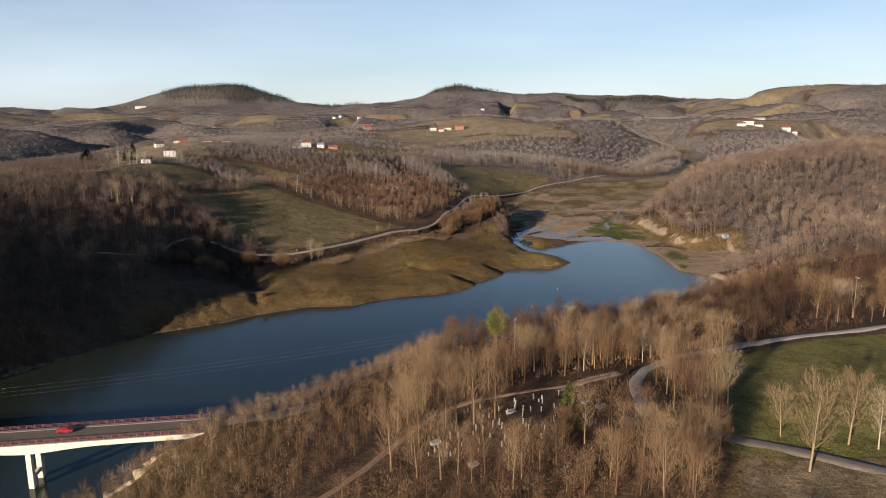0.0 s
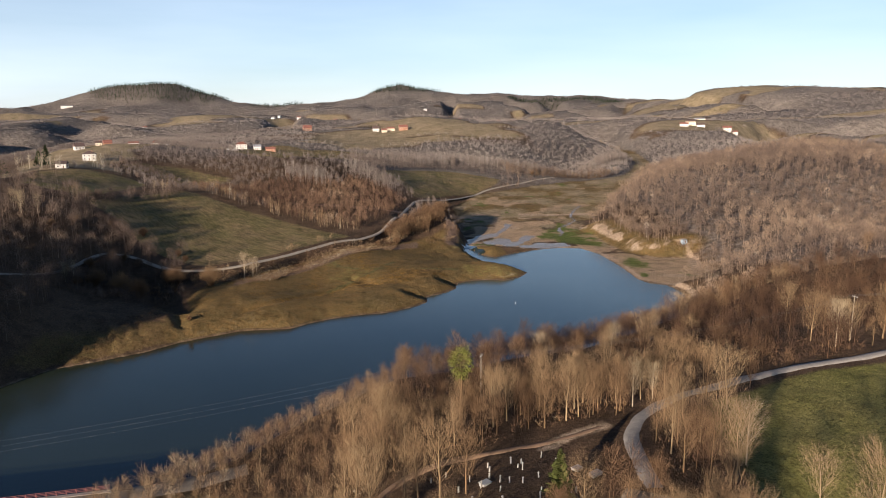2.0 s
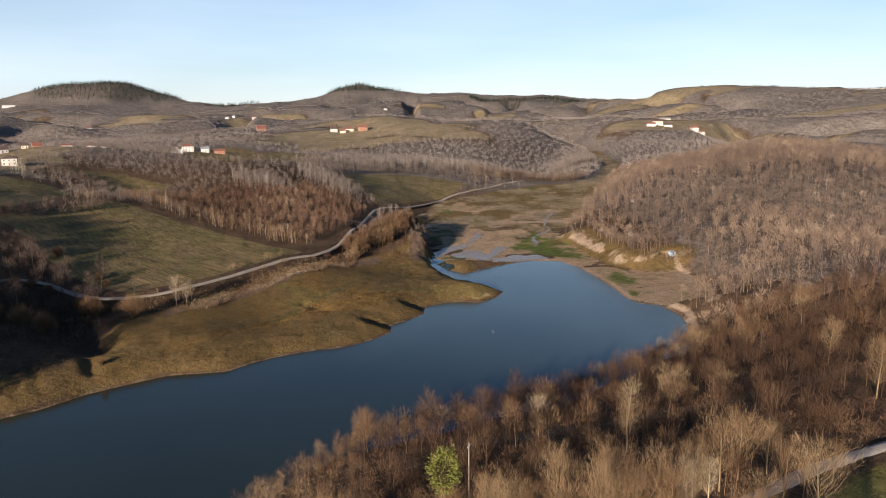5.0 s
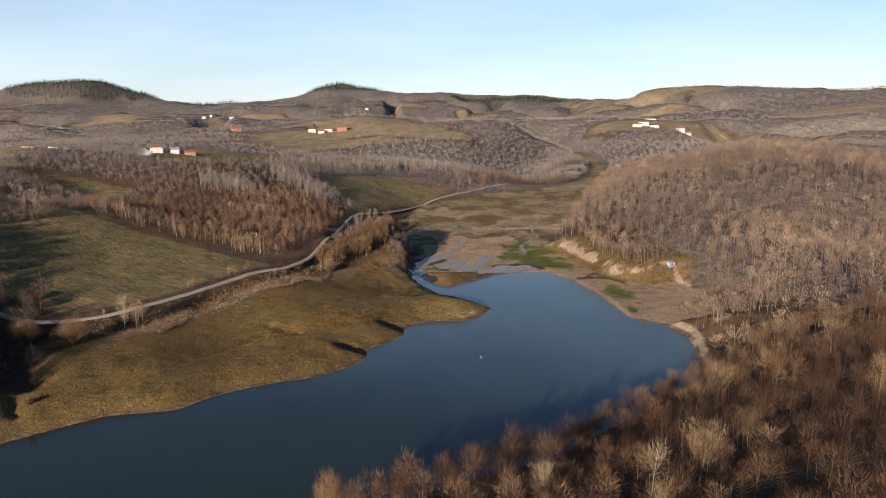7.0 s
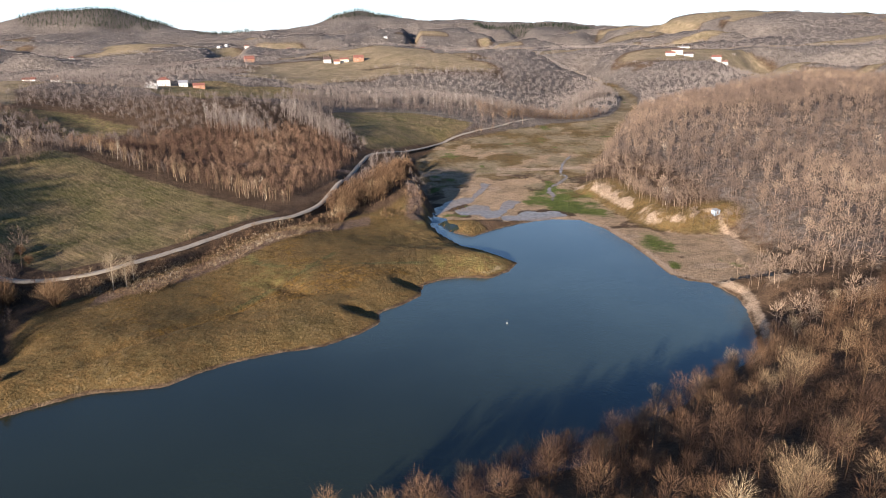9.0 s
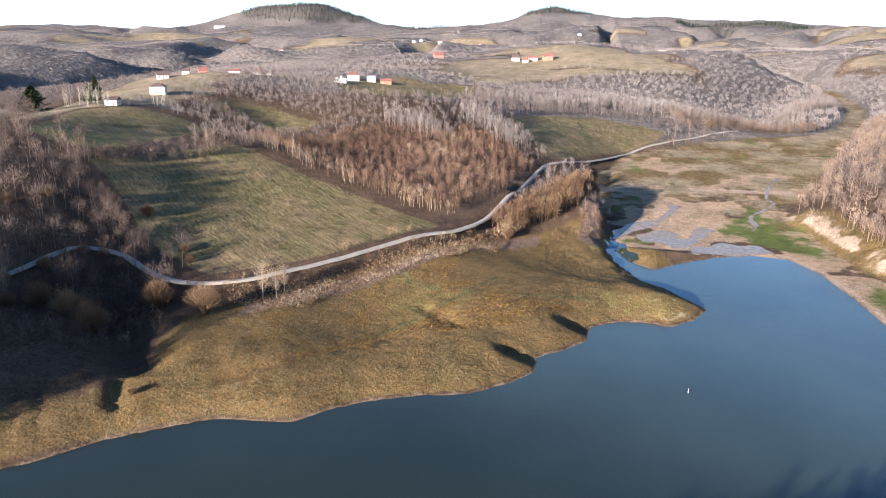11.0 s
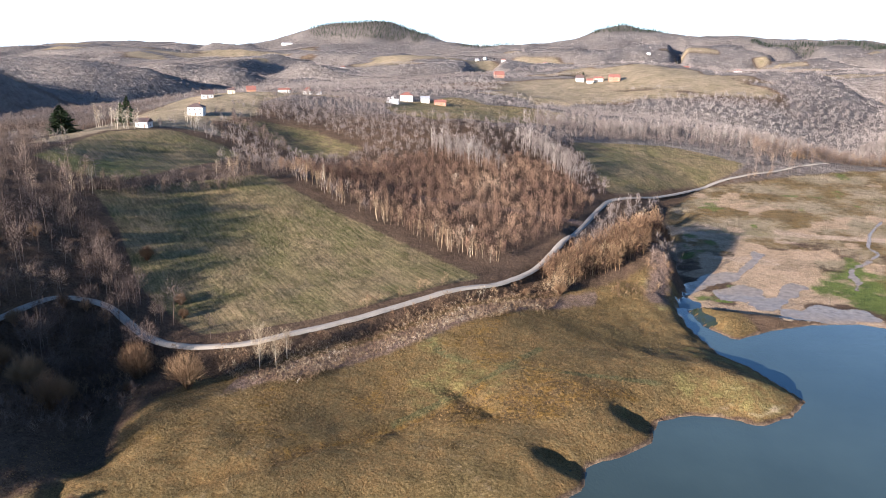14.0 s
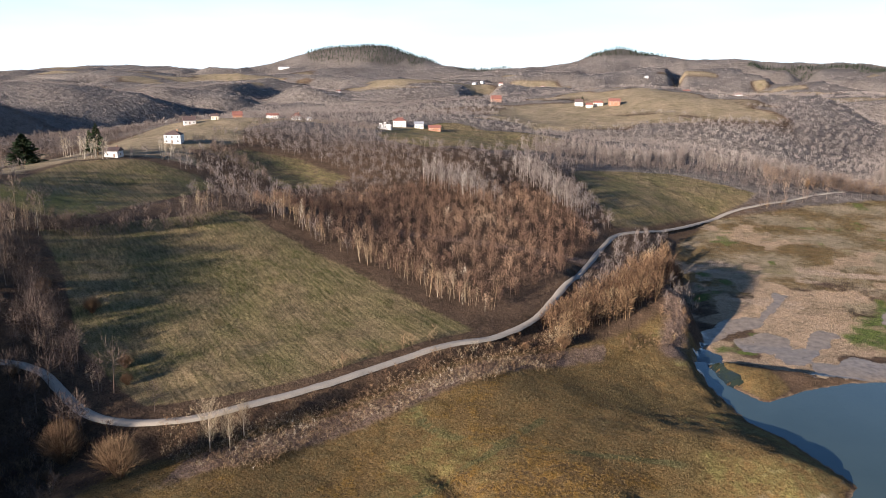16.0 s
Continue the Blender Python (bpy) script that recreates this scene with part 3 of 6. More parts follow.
# bramble under the road
verge = np.exp(-((signed(X, Y, PENINSULA[5:12] + [(30, 600), (-120, 600)]) - 7) / 6) ** 2)
cover = {
    "tan": np.maximum(np.maximum(np.maximum(open_low, 0.95 * np.exp(-(from_line(X, Y, SAND_BANK) / 13) ** 2)), inside(X, Y, FLATS, 5) * np.clip((Y - 590) / 60 + 0.9 * rough(X, Y, 28, 63), 0, 0.75)), np.maximum(inside(X, Y, MEADOW, 4) * (Y < 138 + 0.1 * X), np.exp(-((X + 72) ** 2 / 900 + (Y - 165) ** 2 / 2500)) * 1.2)),
    "field": np.maximum(inside(X, Y, FIELD_LOW, 1.5) * np.clip((from_line(X, Y, [(-150, 576), (-121, 563), (-82, 550), (-40, 525), (-21, 511)]) - 3.5) / 5, 0.25, 1), np.maximum(inside(X, Y, FIELD_FAR, 4), np.maximum(inside(X, Y, FIELD_HOUSE, 6), np.maximum.reduce([inside(X, Y, FIELD_HIGH, 3) * 0.8, inside(X, Y, FIELD_GREEN, 4) * 0.6])))),
    "stubble": np.maximum(np.maximum.reduce([cleared(X, Y), inside(X, Y, FIELD_ACROSS, 5), 0.8 * inside(X, Y, FARM_GROUND, 5), 0.55 * inside(X, Y, MEADOW, 4) * (Y < 131)]), inside(X, Y, FLATS, 5) * np.clip((Y - 585) / 40, 0, 0.75) * (0.75 + 0.4 * rough(X, Y, 22, 68, 4))),
    "green": np.maximum.reduce([inside(X, Y, MEADOW, 4) * (Y > 131 + 0.0 * X), inside(X, Y, FIELD_HIGH, 3) * (0.35 + 0.3 * rough(X, Y, 40, 35)), inside(X, Y, FIELD_GREEN, 4) * 0.38,
                                open_low * np.clip(rough(X, Y, 24, 33, 4) * 0.7 + 0.25 * np.exp(-((dl - 9) / 6) ** 2) - 0.05, 0, 0.42), inside(X, Y, FLATS, 5) * np.clip(0.55 * rough(X, Y, 22, 65, 4) - 0.1, 0, 0.4) * (Y > 585), cleared(X, Y) * np.clip(rough(X, Y, 110, 77) - 0.6, 0, 0.3)]),
    "marsh": np.maximum.reduce([0.85 * inside(X, Y, MARSH, 7), 0.7 * np.exp(-((X - 160) ** 2 / 160 + (Y - 478) ** 2 / 1000)), 0.6 * np.exp(-((X - 190) ** 2 / 200 + (Y - 486) ** 2 / 90)), inside(X, Y, FLATS, 5) * np.clip(1.5 * rough(X, Y, 18, 66) - 0.75, 0, 0.6)]) * (0.85 + 0.35 * rough(X, Y, 9, 67)),
    "canopy": np.maximum(np.clip((Y - 700) / 200, 0, 1), 0.55 * np.clip((X - 185) / 30, 0, 1) * np.clip((Y - 345) / 40, 0, 1)) * (1 - np.clip(cleared(X, Y) * 2, 0, 1)),
    "path": np.clip(1.3 - np.minimum(from_line(X, Y, HEAD_PATH), from_line(X, Y, HEAD_TRACK)) / 1.6, 0, 1),
    "mud": np.maximum(inside(X, Y, FLATS, 5) * np.clip((690 - Y) / 120 + 1.4 * rough(X, Y, 19, 64, 4), 0, 0.9), np.exp(-np.maximum(dl, 0) / 1.4) * 0.5),
    "sedge": np.maximum.reduce([0.75 * np.exp(-((from_line(X, Y, [(-58, 384), (-45, 396), (-32, 408), (-14, 427), (14, 431), (28, 442)]) + 1.2 * rough(X, Y, 12, 61)) / 2.6) ** 2), np.clip(0.15 + 0.7 * rough(X, Y, 14, 72, 4), 0, 0.55) * np.clip((dl - 18) / 15, 0, 1), 0.95 * inside(X, Y, SEDGE_ZONE, 5) * np.clip(0.65 + 0.8 * rough(X, Y, 8, 62, 4), 0, 1)]) * open_low,
    "bramble": np.maximum(verge * (X > -85) * (X < 20) * 0.9, 0.75 * np.exp(-(from_line(X, Y, [(44, 530), (46, 550), (48, 580)]) / 7) ** 2)),
    "sand": np.maximum.reduce([np.exp(-((dl - 3) / 4.5) ** 2) * (X < -70) * (X > -125) * (Y < 200) * np.clip(0.6 + 0.7 * rough(X, Y, 6, 90, 3), 0, 0.9), open_low * np.clip(rough(X, Y, 20, 88, 4) - 0.45, 0, 0.3), open_low * np.exp(-((dl - 2.5) / 2.4) ** 2) * np.clip((X - 20) / 30, 0, 1) * (Y < 470) * np.clip(0.3 + 0.5 * rough(X, Y, 8, 89, 3), 0, 0.42), np.exp(-((dl - 2.5) / 2.2) ** 2) * np.clip((X - 110) / 40 + 0.45 * rough(X, Y, 25, 81), 0, 0.8),
                               np.exp(-(from_line(X, Y, SAND_BANK) / 4.6) ** 2) * np.clip(0.62 + 1.2 * rough(X, Y, 11, 83, 4), 0, 1), np.exp(-(from_line(X, Y, SAND_BANK) / 11) ** 2) * np.clip(0.25 + 0.5 * rough(X, Y, 7, 84, 3), 0, 0.45),
                               np.exp(-(from_line(X, Y, [(120, 664), (140, 660), (178, 661)]) / 5.5) ** 2) * 0.9,
                               np.exp(-(from_line(X, Y, [(206, 500), (197, 470), (186, 440), (182, 416), (171, 394), (158, 391)]) / 6) ** 2) * np.clip(0.45 + 0.6 * rough(X, Y, 14, 85), 0, 0.8),
                               inside(X, Y, FLATS, 4) * (Y < 690) * np.clip(1.5 * rough(X * 0.5, Y, 17, 87, 4) - 0.6, 0, 0.55),
                               np.exp(-(from_line(X, Y, [(31, 172), (38, 176), (45, 178)]) / 2.6) ** 2) * 0.75]),
}
ny, nx = X.shape
idx = np.arange(nx * ny).reshape(ny, nx)
quads = np.stack([idx[:-1, :-1], idx[:-1, 1:], idx[1:, 1:], idx[1:, :-1]], -1).reshape(-1, 4)
ground = new("ground", mesh_from("ground", np.stack([X, Y, Z], -1).reshape(-1, 3), quads, [MAT_GROUND], True, {k: v.ravel() for k, v in cover.items()}))
tagged(ground, "rolling winter land with dry grass, fields and leaf litter", "ground", kind="structure")

wx, wy = np.linspace(-950, 200, 60), np.linspace(-350, 560, 60)
WX, WY = np.meshgrid(wx, wy)
widx = np.arange(3600).reshape(60, 60)
water = new("water", mesh_from("water", np.stack([WX, WY, 0 * WX], -1).reshape(-1, 3), np.stack([widx[:-1, :-1], widx[:-1, 1:], widx[1:, 1:], widx[1:, :-1]], -1).reshape(-1, 4), [MAT_WATER], True, {"silt": np.clip((0.5 * WX + 0.85 * WY - 265) / 160, 0, 1).ravel()}))
tagged(water, "calm dark blue-green reservoir water at low level", "lake", kind="structure")


def smooth_line(points, step):
    """Points of a smooth line through the given ones."""
    p = np.array(points, float)
    p = np.vstack([2 * p[0] - p[1], p, 2 * p[-1] - p[-2]])
    out = []
    for i in range(1, len(p) - 2):
        n = max(2, int(np.hypot(*(p[i + 1] - p[i])) / step))
        for t in np.linspace(0, 1, n, endpoint=False):
            out.append(0.5 * (2 * p[i] + (p[i + 1] - p[i - 1]) * t + (2 * p[i - 1] - 5 * p[i] + 4 * p[i + 1] - p[i + 2]) * t * t + (3 * p[i] - p[i - 1] - 3 * p[i + 1] + p[i + 2]) * t**3))
    out.append(p[-2])
    return np.array(out)


def ribbon(name, points, width, material, label, lift=0.25, step=2.0, taper=0.0):
    """A road bed with a raised crown and sloped verges, laid on the land."""
    c = smooth_line(points, step)
    t = np.gradient(c, axis=0)
    t /= np.hypot(t[:, 0], t[:, 1])[:, None]
    side = np.stack([t[:, 1], -t[:, 0]], -1)
    cols = []
    for k, dz in ((-0.75, -0.7), (-0.5, 0.0), (-0.2, 0.05), (0.0, 0.09), (0.2, 0.05), (0.5, 0.0), (0.75, -0.7)):
        wob = 0.12 * rough(c[:, 0] + 50 * k, c[:, 1], 6, 91) * width * (abs(k) >= 0.5)
        xy = c + side * ((k * width + wob) * (1 - taper * np.clip((c[:, 1] - 560) / 120, 0, 1)))[:, None]
        cols.append(np.column_stack([xy, np.zeros(len(c)) + dz]))
    g = np.stack(cols, 1)
    zs = height(g[:, :, 0], g[:, :, 1])
    crest = np.maximum(zs[:, 1:-1].max(1), height(c[:, 0], c[:, 1])) + lift
    k = 7
    crest = np.convolve(np.pad(crest, k, mode="edge"), np.ones(2 * k + 1) / (2 * k + 1), "valid") * 0.5 + np.maximum(crest, np.convolve(np.pad(crest, 2, mode="edge"), np.ones(5) / 5, "valid")) * 0.5
    g[:, :, 2] += crest[:, None]
    n, m = g.shape[:2]
    ix = np.arange(n * m).reshape(n, m)
    f = np.stack([ix[:-1, :-1], ix[:-1, 1:], ix[1:, 1:], ix[1:, :-1]], -1).reshape(-1, 4)
    ob = new(name, mesh_from(name, g.reshape(-1, 3), f, [material], True))
    return tagged(ob, label, "road", kind="structure")


ROAD = [(-182, 366), (-175, 381), (-169, 394), (-165, 406), (-161, 420), (-157.5, 430), (-151, 435.5), (-142, 437.5), (-134, 434.5), (-126, 430), (-117, 425.5), (-108, 424), (-97, 426.5), (-85, 433), (-62, 457), (-35, 490), (-21, 503.4), (-14, 513), (-7, 526.6), (-3.6, 538), (0.8, 556.4), (5.8, 577), (11.4, 604), (17.5, 636), (24, 660), (33.4, 674), (44, 689.5), (66.5, 725), (93, 768), (119, 796), (160, 830), (195, 858)]
ribbon("gravel_road", ROAD, 2.2, MAT_GRAVEL, "pale gravel farm road along the lake shore", 0.16, taper=0.1)
LANE = [(46, 150), (47, 160), (49, 172), (57, 184), (67, 193), (80, 200), (95, 206), (118, 211), (150, 218), (210, 232)]
ribbon("lane", LANE, 2.6, MAT_LANE, "narrow grey lane curving round the meadow")
TRACK = [(40, 150), (50, 143), (59, 139), (71, 134), (85, 125), (110, 108), (160, 70)]
ribbon("farm_track", TRACK, 3.4, MAT_ASPHALT, "dark wet farm track beside the meadow", 0.15)
MAT_EARTH = simple("red_brown_earth", (0.18, 0.11, 0.068), 0.95, 0.3, 0.4, 3.0)
EARTH = [(-30, 128), (-20, 140), (-9, 156), (-1, 168), (9, 174), (22, 174), (33, 174), (46, 178)]
ribbon("earth_track", EARTH, 1.5, MAT_EARTH, "red-brown earth track along the edge of the burial ground", 0.12)
ROADS = [smooth_line(p, 4.0) for p in (ROAD, LANE, TRACK, EARTH)]


def near_road(x, y):
    best = np.full(x.shape, 1e9)
    for line in ROADS:
        for a, b in line:
            best = np.minimum(best, np.hypot(x - a, y - b))
    return best


# ---------------------------------------------------------------- trees
def tube(points, radii, sides):
    """A tapered limb: verts and triangles."""
    v, f = [], []
    for i, (p, r) in enumerate(zip(points, radii)):
        d = Vector(points[min(i + 1, len(points) - 1)]) - Vector(points[max(i - 1, 0)])
        q = d.to_track_quat("Z", "Y")
        for k in range(sides):
            a = 2 * math.pi * k / sides
            v.append(Vector(p) + q @ Vector((math.cos(a) * r, math.sin(a) * r, 0)))
    for i in range(len(points) - 1):
        for k in range(sides):
            a, b = i * sides + k, i * sides + (k + 1) % sides
            f += [(a, b, b + sides), (a, b + sides, a + sides)]
    return v, f


def bare_tree(rng, tall, spread, limbs, twigs, thick, low=0.3, upright=0.6, sides=5, long=0.16, light=False):
    """A leafless tree: trunk and limbs, and the fine twigs apart."""
    wood, wf = [], []

    def add(vf):
        o = len(wood)
        wood.extend(vf[0])
        wf.extend(tuple(i + o for i in t) for t in vf[1])

    lean = Vector((rng.gauss(0, 0.05), rng.gauss(0, 0.05), 1)) * tall
    r0 = (0.009 if light else 0.0125) * tall
    axis = [Vector((0, 0, -0.6)), lean * 0.3, lean * 0.62 + Vector((rng.gauss(0, 0.02), rng.gauss(0, 0.02), 0)) * tall, lean * 0.93]
    if light:
        add(tube([axis[0], axis[3]], [r0 * 1.2, r0 * 0.15], 3))
    else:
        add(tube(axis, [r0 * 1.25, r0 * 0.85, r0 * 0.5, r0 * 0.12], sides))
    ends = []
    for i in range(limbs):
        h = low + (0.9 - low) * (i + rng.random()) / limbs
        a = i * 2.4 + rng.random()
        reach = spread * (1.05 - 0.75 * abs(h - 0.45) / 0.55) * rng.uniform(0.75, 1.1)
        p0 = lean * h
        out = Vector((math.cos(a), math.sin(a), 0))
        p1 = p0 + out * reach * 0.5 + Vector((0, 0, reach * upright * 0.7))
        p2 = p0 + out * reach + Vector((0, 0, reach * (upright * 1.9)))
        p2.z = min(p2.z, tall * 1.02)
        if light:
            w = out.cross(Vector((0, 0, 1))) * r0 * 0.4
            add(([p0 - w, p0 + w, p2], [(0, 1, 2)]))
        else:
            add(tube([p0, p1, p2], [r0 * 0.36 * (1.1 - h), r0 * 0.2 * (1.1 - h), r0 * 0.05], 3))
        ends += [(p0.lerp(p1, 0.6), out), (p1, out), (p1.lerp(p2, 0.5), out), (p2, out)]
    ends += [(lean * k, Vector((0, 0, 0))) for k in (0.75, 0.85, 0.92)]
    tv, tf = [], []
    for i in range(twigs):
        p, out = ends[rng.randrange(len(ends))]
        p = p + Vector((rng.gauss(0, 1), rng.gauss(0, 1), rng.gauss(0, 0.8))) * spread * 0.13
        d = (out * rng.uniform(0.2, 0.9) + Vector((rng.gauss(0, 0.45), rng.gauss(0, 0.45), rng.uniform(0.35, 1.3) * upright * 1.6))).normalized()
        ln = tall * long * rng.uniform(0.6, 1.25)
        side = d.cross(Vector((rng.gauss(0, 1), rng.gauss(0, 1), rng.gauss(0, 1)))).normalized() * thick * rng.uniform(0.6, 1.2)
        o = len(tv)
        tv += [p - side, p + side, p + d * ln]
        tf.append((o, o + 1, o + 2))
    return (np.array(wood), np.array(wf)), (np.array(tv), np.array(tf))


def joined(*pieces):
    vs, fs, o = [], [], 0
    for v, f in pieces:
        vs.append(v)
        fs.append(f + o)
        o += len(v)
    return np.vstack(vs), np.vstack(fs)


rng = random.Random(7)


def crown_tree(rng, tall, wide, limbs, twigs, thick, low=0.35, stem=1.0, fine=0.13):
    """A leafless tree from further off: pale stem, rising limbs and a rounded, uneven haze of twigs.
    The third array sets stem, limbs and twigs apart in tint."""
    v, f, dt = [], [], []

    def add(points, tris, shift):
        o = len(v)
        v.extend(points)
        f.extend(tuple(i + o for i in t) for t in tris)
        dt.extend([shift] * len(points))

    r0 = 0.0085 * tall * stem
    top = Vector((rng.gauss(0, 0.04), rng.gauss(0, 0.04), 0.9)) * tall
    add(*tube([Vector((0, 0, -0.6)), top], [r0 * 1.15, r0 * 0.2], 3), 0.13)
    mid = Vector((top.x * 0.6, top.y * 0.6, tall * (low + 1) / 2))
    half = tall * (1 - low) / 2
    lobes = [(Vector((rng.gauss(0, 1), rng.gauss(0, 1), rng.gauss(0.3, 0.7))).normalized(), rng.uniform(0.1, 0.4)) for _ in range(5)]

    def shell(d):
        k = 0.72 + sum(max(0.0, d.dot(a)) ** 4 * b for a, b in lobes)
        return mid + Vector((d.x * wide * k, d.y * wide * k, d.z * half * min(k, 1.05)))

    for i in range(limbs):
        h = rng.uniform(low * 0.8, 0.72)
        a = i * 2.4 + rng.random()
        tip = shell(Vector((math.cos(a), math.sin(a), rng.uniform(-0.1, 1.0))).normalized())
        p0 = top * (h / 0.9)
        tip.z = max(tip.z, p0.z + 0.1 * tall)
        w = (tip - p0).cross(Vector((rng.gauss(0, 1), rng.gauss(0, 1), 0.3))).normalized() * r0 * 0.34
        add([p0 - w, p0 + w, tip], [(0, 1, 2)], 0.08)
    for i in range(twigs):
        d = Vector((rng.gauss(0, 1), rng.gauss(0, 1), rng.gauss(0.25, 0.9))).normalized()
        p = mid.lerp(shell(d), rng.random() ** 0.45)
        go = (d * 0.75 + Vector((rng.gauss(0, 0.4), rng.gauss(0, 0.4), rng.uniform(0.2, 0.9)))).normalized() * tall * fine * rng.uniform(0.6, 1.3)
        w = go.cross(Vector((rng.gauss(0, 1), rng.gauss(0, 1), rng.gauss(0, 1)))).normalized() * thick * rng.uniform(0.6, 1.3)
        add([p - w, p + w, p + go], [(0, 1, 2)], rng.gauss(0, 0.05))
    return np.array(v), np.array(f), np.array(dt)


NEAR_TREES = [crown_tree(rng, rng.uniform(9.5, 13), rng.uniform(2.6, 3.9), 16, 330, 0.032, rng.uniform(0.12, 0.35), 1.0, 0.15) for _ in range(9)]
WEST_TREES = [crown_tree(rng, rng.uniform(9.5, 12.5), rng.uniform(2.4, 3.5), 11, 165, 0.05, rng.uniform(0.15, 0.4), 1.0, 0.14) for _ in range(10)]
MID_TREES = [crown_tree(rng, rng.uniform(9.5, 12.5), rng.uniform(2.3, 3.3), 7, 84, 0.10, rng.uniform(0.22, 0.4)) for _ in range(10)]
POPLARS = [crown_tree(rng, rng.uniform(12, 16), rng.uniform(1.2, 1.8), 5, 62, 0.08, 0.18, 1.1) for _ in range(6)]
BUSHY_TREES = [crown_tree(rng, rng.uniform(8, 12), rng.uniform(2.0, 3.0), 8, 92, 0.09, rng.uniform(0.05, 0.2), 0.9) for _ in range(8)]
SLIM_TREES = [crown_tree(rng, rng.uniform(13, 17), rng.uniform(1.3, 2.0), 6, 46, 0.06, 0.25, 1.0) for _ in range(6)]


def tuft(rng, tall, wide, sprays, thick, mid=0.5):
    """A crown seen from far off: short sprays of twigs filling a rounded, lopsided shape, on a pale stem."""
    lean = rng.uniform(0, 6.283)
    v = [Vector((-0.14, 0, -0.5)), Vector((0.14, 0, -0.5)), Vector((0, 0, tall * 0.85))]
    f, dt = [(0, 1, 2)], [0.1] * 3
    for i in range(sprays):
        d = Vector((rng.gauss(0, 1), rng.gauss(0, 1), rng.gauss(0.2, 0.9))).normalized()
        k = rng.random() ** 0.45 * (0.85 + 0.25 * math.cos(math.atan2(d.y, d.x) * 2 + lean))
        p = Vector((d.x * wide * k, d.y * wide * k, tall * (mid + 0.42 * d.z * k)))
        go = (d * 0.6 + Vector((rng.gauss(0, 0.35), rng.gauss(0, 0.35), rng.uniform(0.3, 1.0)))).normalized() * tall * rng.uniform(0.16, 0.3)
        b = rng.uniform(0, 3.14)
        side = Vector((math.cos(b), math.sin(b), rng.uniform(-0.4, 0.4))) * thick * rng.uniform(0.6, 1.3)
        o = len(v)
        v += [p - side, p + side, p + go]
        f.append((o, o + 1, o + 2))
        dt += [rng.gauss(0, 0.05)] * 3
    return np.array(v), np.array(f), np.array(dt)


FAR_TREES = [tuft(rng, rng.uniform(8, 11.5), rng.uniform(2.2, 3.3), 44, 0.16) for _ in range(10)]
BACK_TREES = [tuft(rng, rng.uniform(8, 10), rng.uniform(3.4, 4.8), 24, 0.34) for _ in range(10)]
DISTANT_TREES = [tuft(rng, rng.uniform(7, 9), rng.uniform(6.0, 8.5), 22, 0.6) for _ in range(8)]
HORIZON_TREES = [tuft(rng, rng.uniform(7, 9), rng.uniform(12, 17), 12, 1.9, 0.4) for _ in range(8)]
SCRUB = [crown_tree(rng, rng.uniform(5.5, 8.5), rng.uniform(1.1, 1.8), 5, 104, 0.024, rng.uniform(0.0, 0.1), 0.7, 0.2) for _ in range(8)]
SHRUBS = [joined(*bare_tree(rng, rng.uniform(3.0, 4.5), rng.uniform(1.4, 2.2), 5, 60, 0.05, 0.05, 0.8, 3, 0.3)) for _ in range(4)]


def spots(x0, x1, y0, y1, gap, seed):
    """Places on a jittered grid."""
    r = np.random.default_rng(seed)
    a, b = np.meshgrid(np.arange(x0, x1, gap), np.arange(y0, y1, gap))
    return (a + r.uniform(-0.8, 0.8, a.shape) * gap).ravel(), (b + r.uniform(-0.8, 0.8, b.shape) * gap).ravel(), r


def open_land(x, y):
    """True where no wood grows."""
    bare = (signed(x, y, LAKE) < 3) | (signed(x, y, FLATS) < 2) | (near_road(x, y) < np.where(x < -128, 1.8, 4.5))
    for outline in (FIELD_LOW, FIELD_HIGH, FIELD_GREEN, FIELD_HOUSE, FIELD_FAR, FIELD_ACROSS, FARM_GROUND, HEDGE_GAP, MEADOW, PENINSULA):
        bare |= signed(x, y, outline) < 1.5
    bare |= (from_line(x, y, [(-100, 414), (-112, 400), (-124, 392), (-140, 398), (-152, 400)]) < 5) | (from_line(x, y, SAND_BANK) < 3.5)
    return bare | (cleared(x, y) > 0.45)


def wood(name, places, templates, size, tint, label, sink=0.2, mats=None, kind="stuff"):
    """Many trees as one stretch of woodland."""
    x, y, r = places
    z = ground_z(x, y)
    which = r.integers(0, len(templates), len(x))
    vs, fs, ts, o = [], [], [], 0
    sizes, turns = r.uniform(*size, len(x)), r.uniform(0, 6.283, len(x))
    tints = tint(x, y, r)
    for k, (tv, tf, *shift) in enumerate(templates):
        pick = np.nonzero(which == k)[0]
        if not len(pick):
            continue
        c, s, sc = np.cos(turns[pick])[:, None], np.sin(turns[pick])[:, None], sizes[pick][:, None]
        px = (tv[None, :, 0] * c - tv[None, :, 1] * s) * sc + x[pick][:, None]
        py = (tv[None, :, 0] * s + tv[None, :, 1] * c) * sc + y[pick][:, None]
        pz = tv[None, :, 2] * sc * r.uniform(0.85, 1.15, len(pick))[:, None] + z[pick][:, None] - sink
        vs.append(np.stack([px, py, pz], -1).reshape(-1, 3))
        fs.append((tf[None] + (np.arange(len(pick)) * len(tv))[:, None, None] + o).reshape(-1, 3))
        ts.append(np.clip(tints[pick][:, None] + (shift[0] if shift else np.zeros(len(tv)))[None], 0, 1).ravel())
        o += len(pick) * len(tv)
    ob = new(name, mesh_from(name, np.vstack(vs), np.vstack(fs), [mats or MAT_TWIGS], False, {"tint": np.concatenate(ts)}))
    return tagged(ob, label, "woodland", kind=kind)


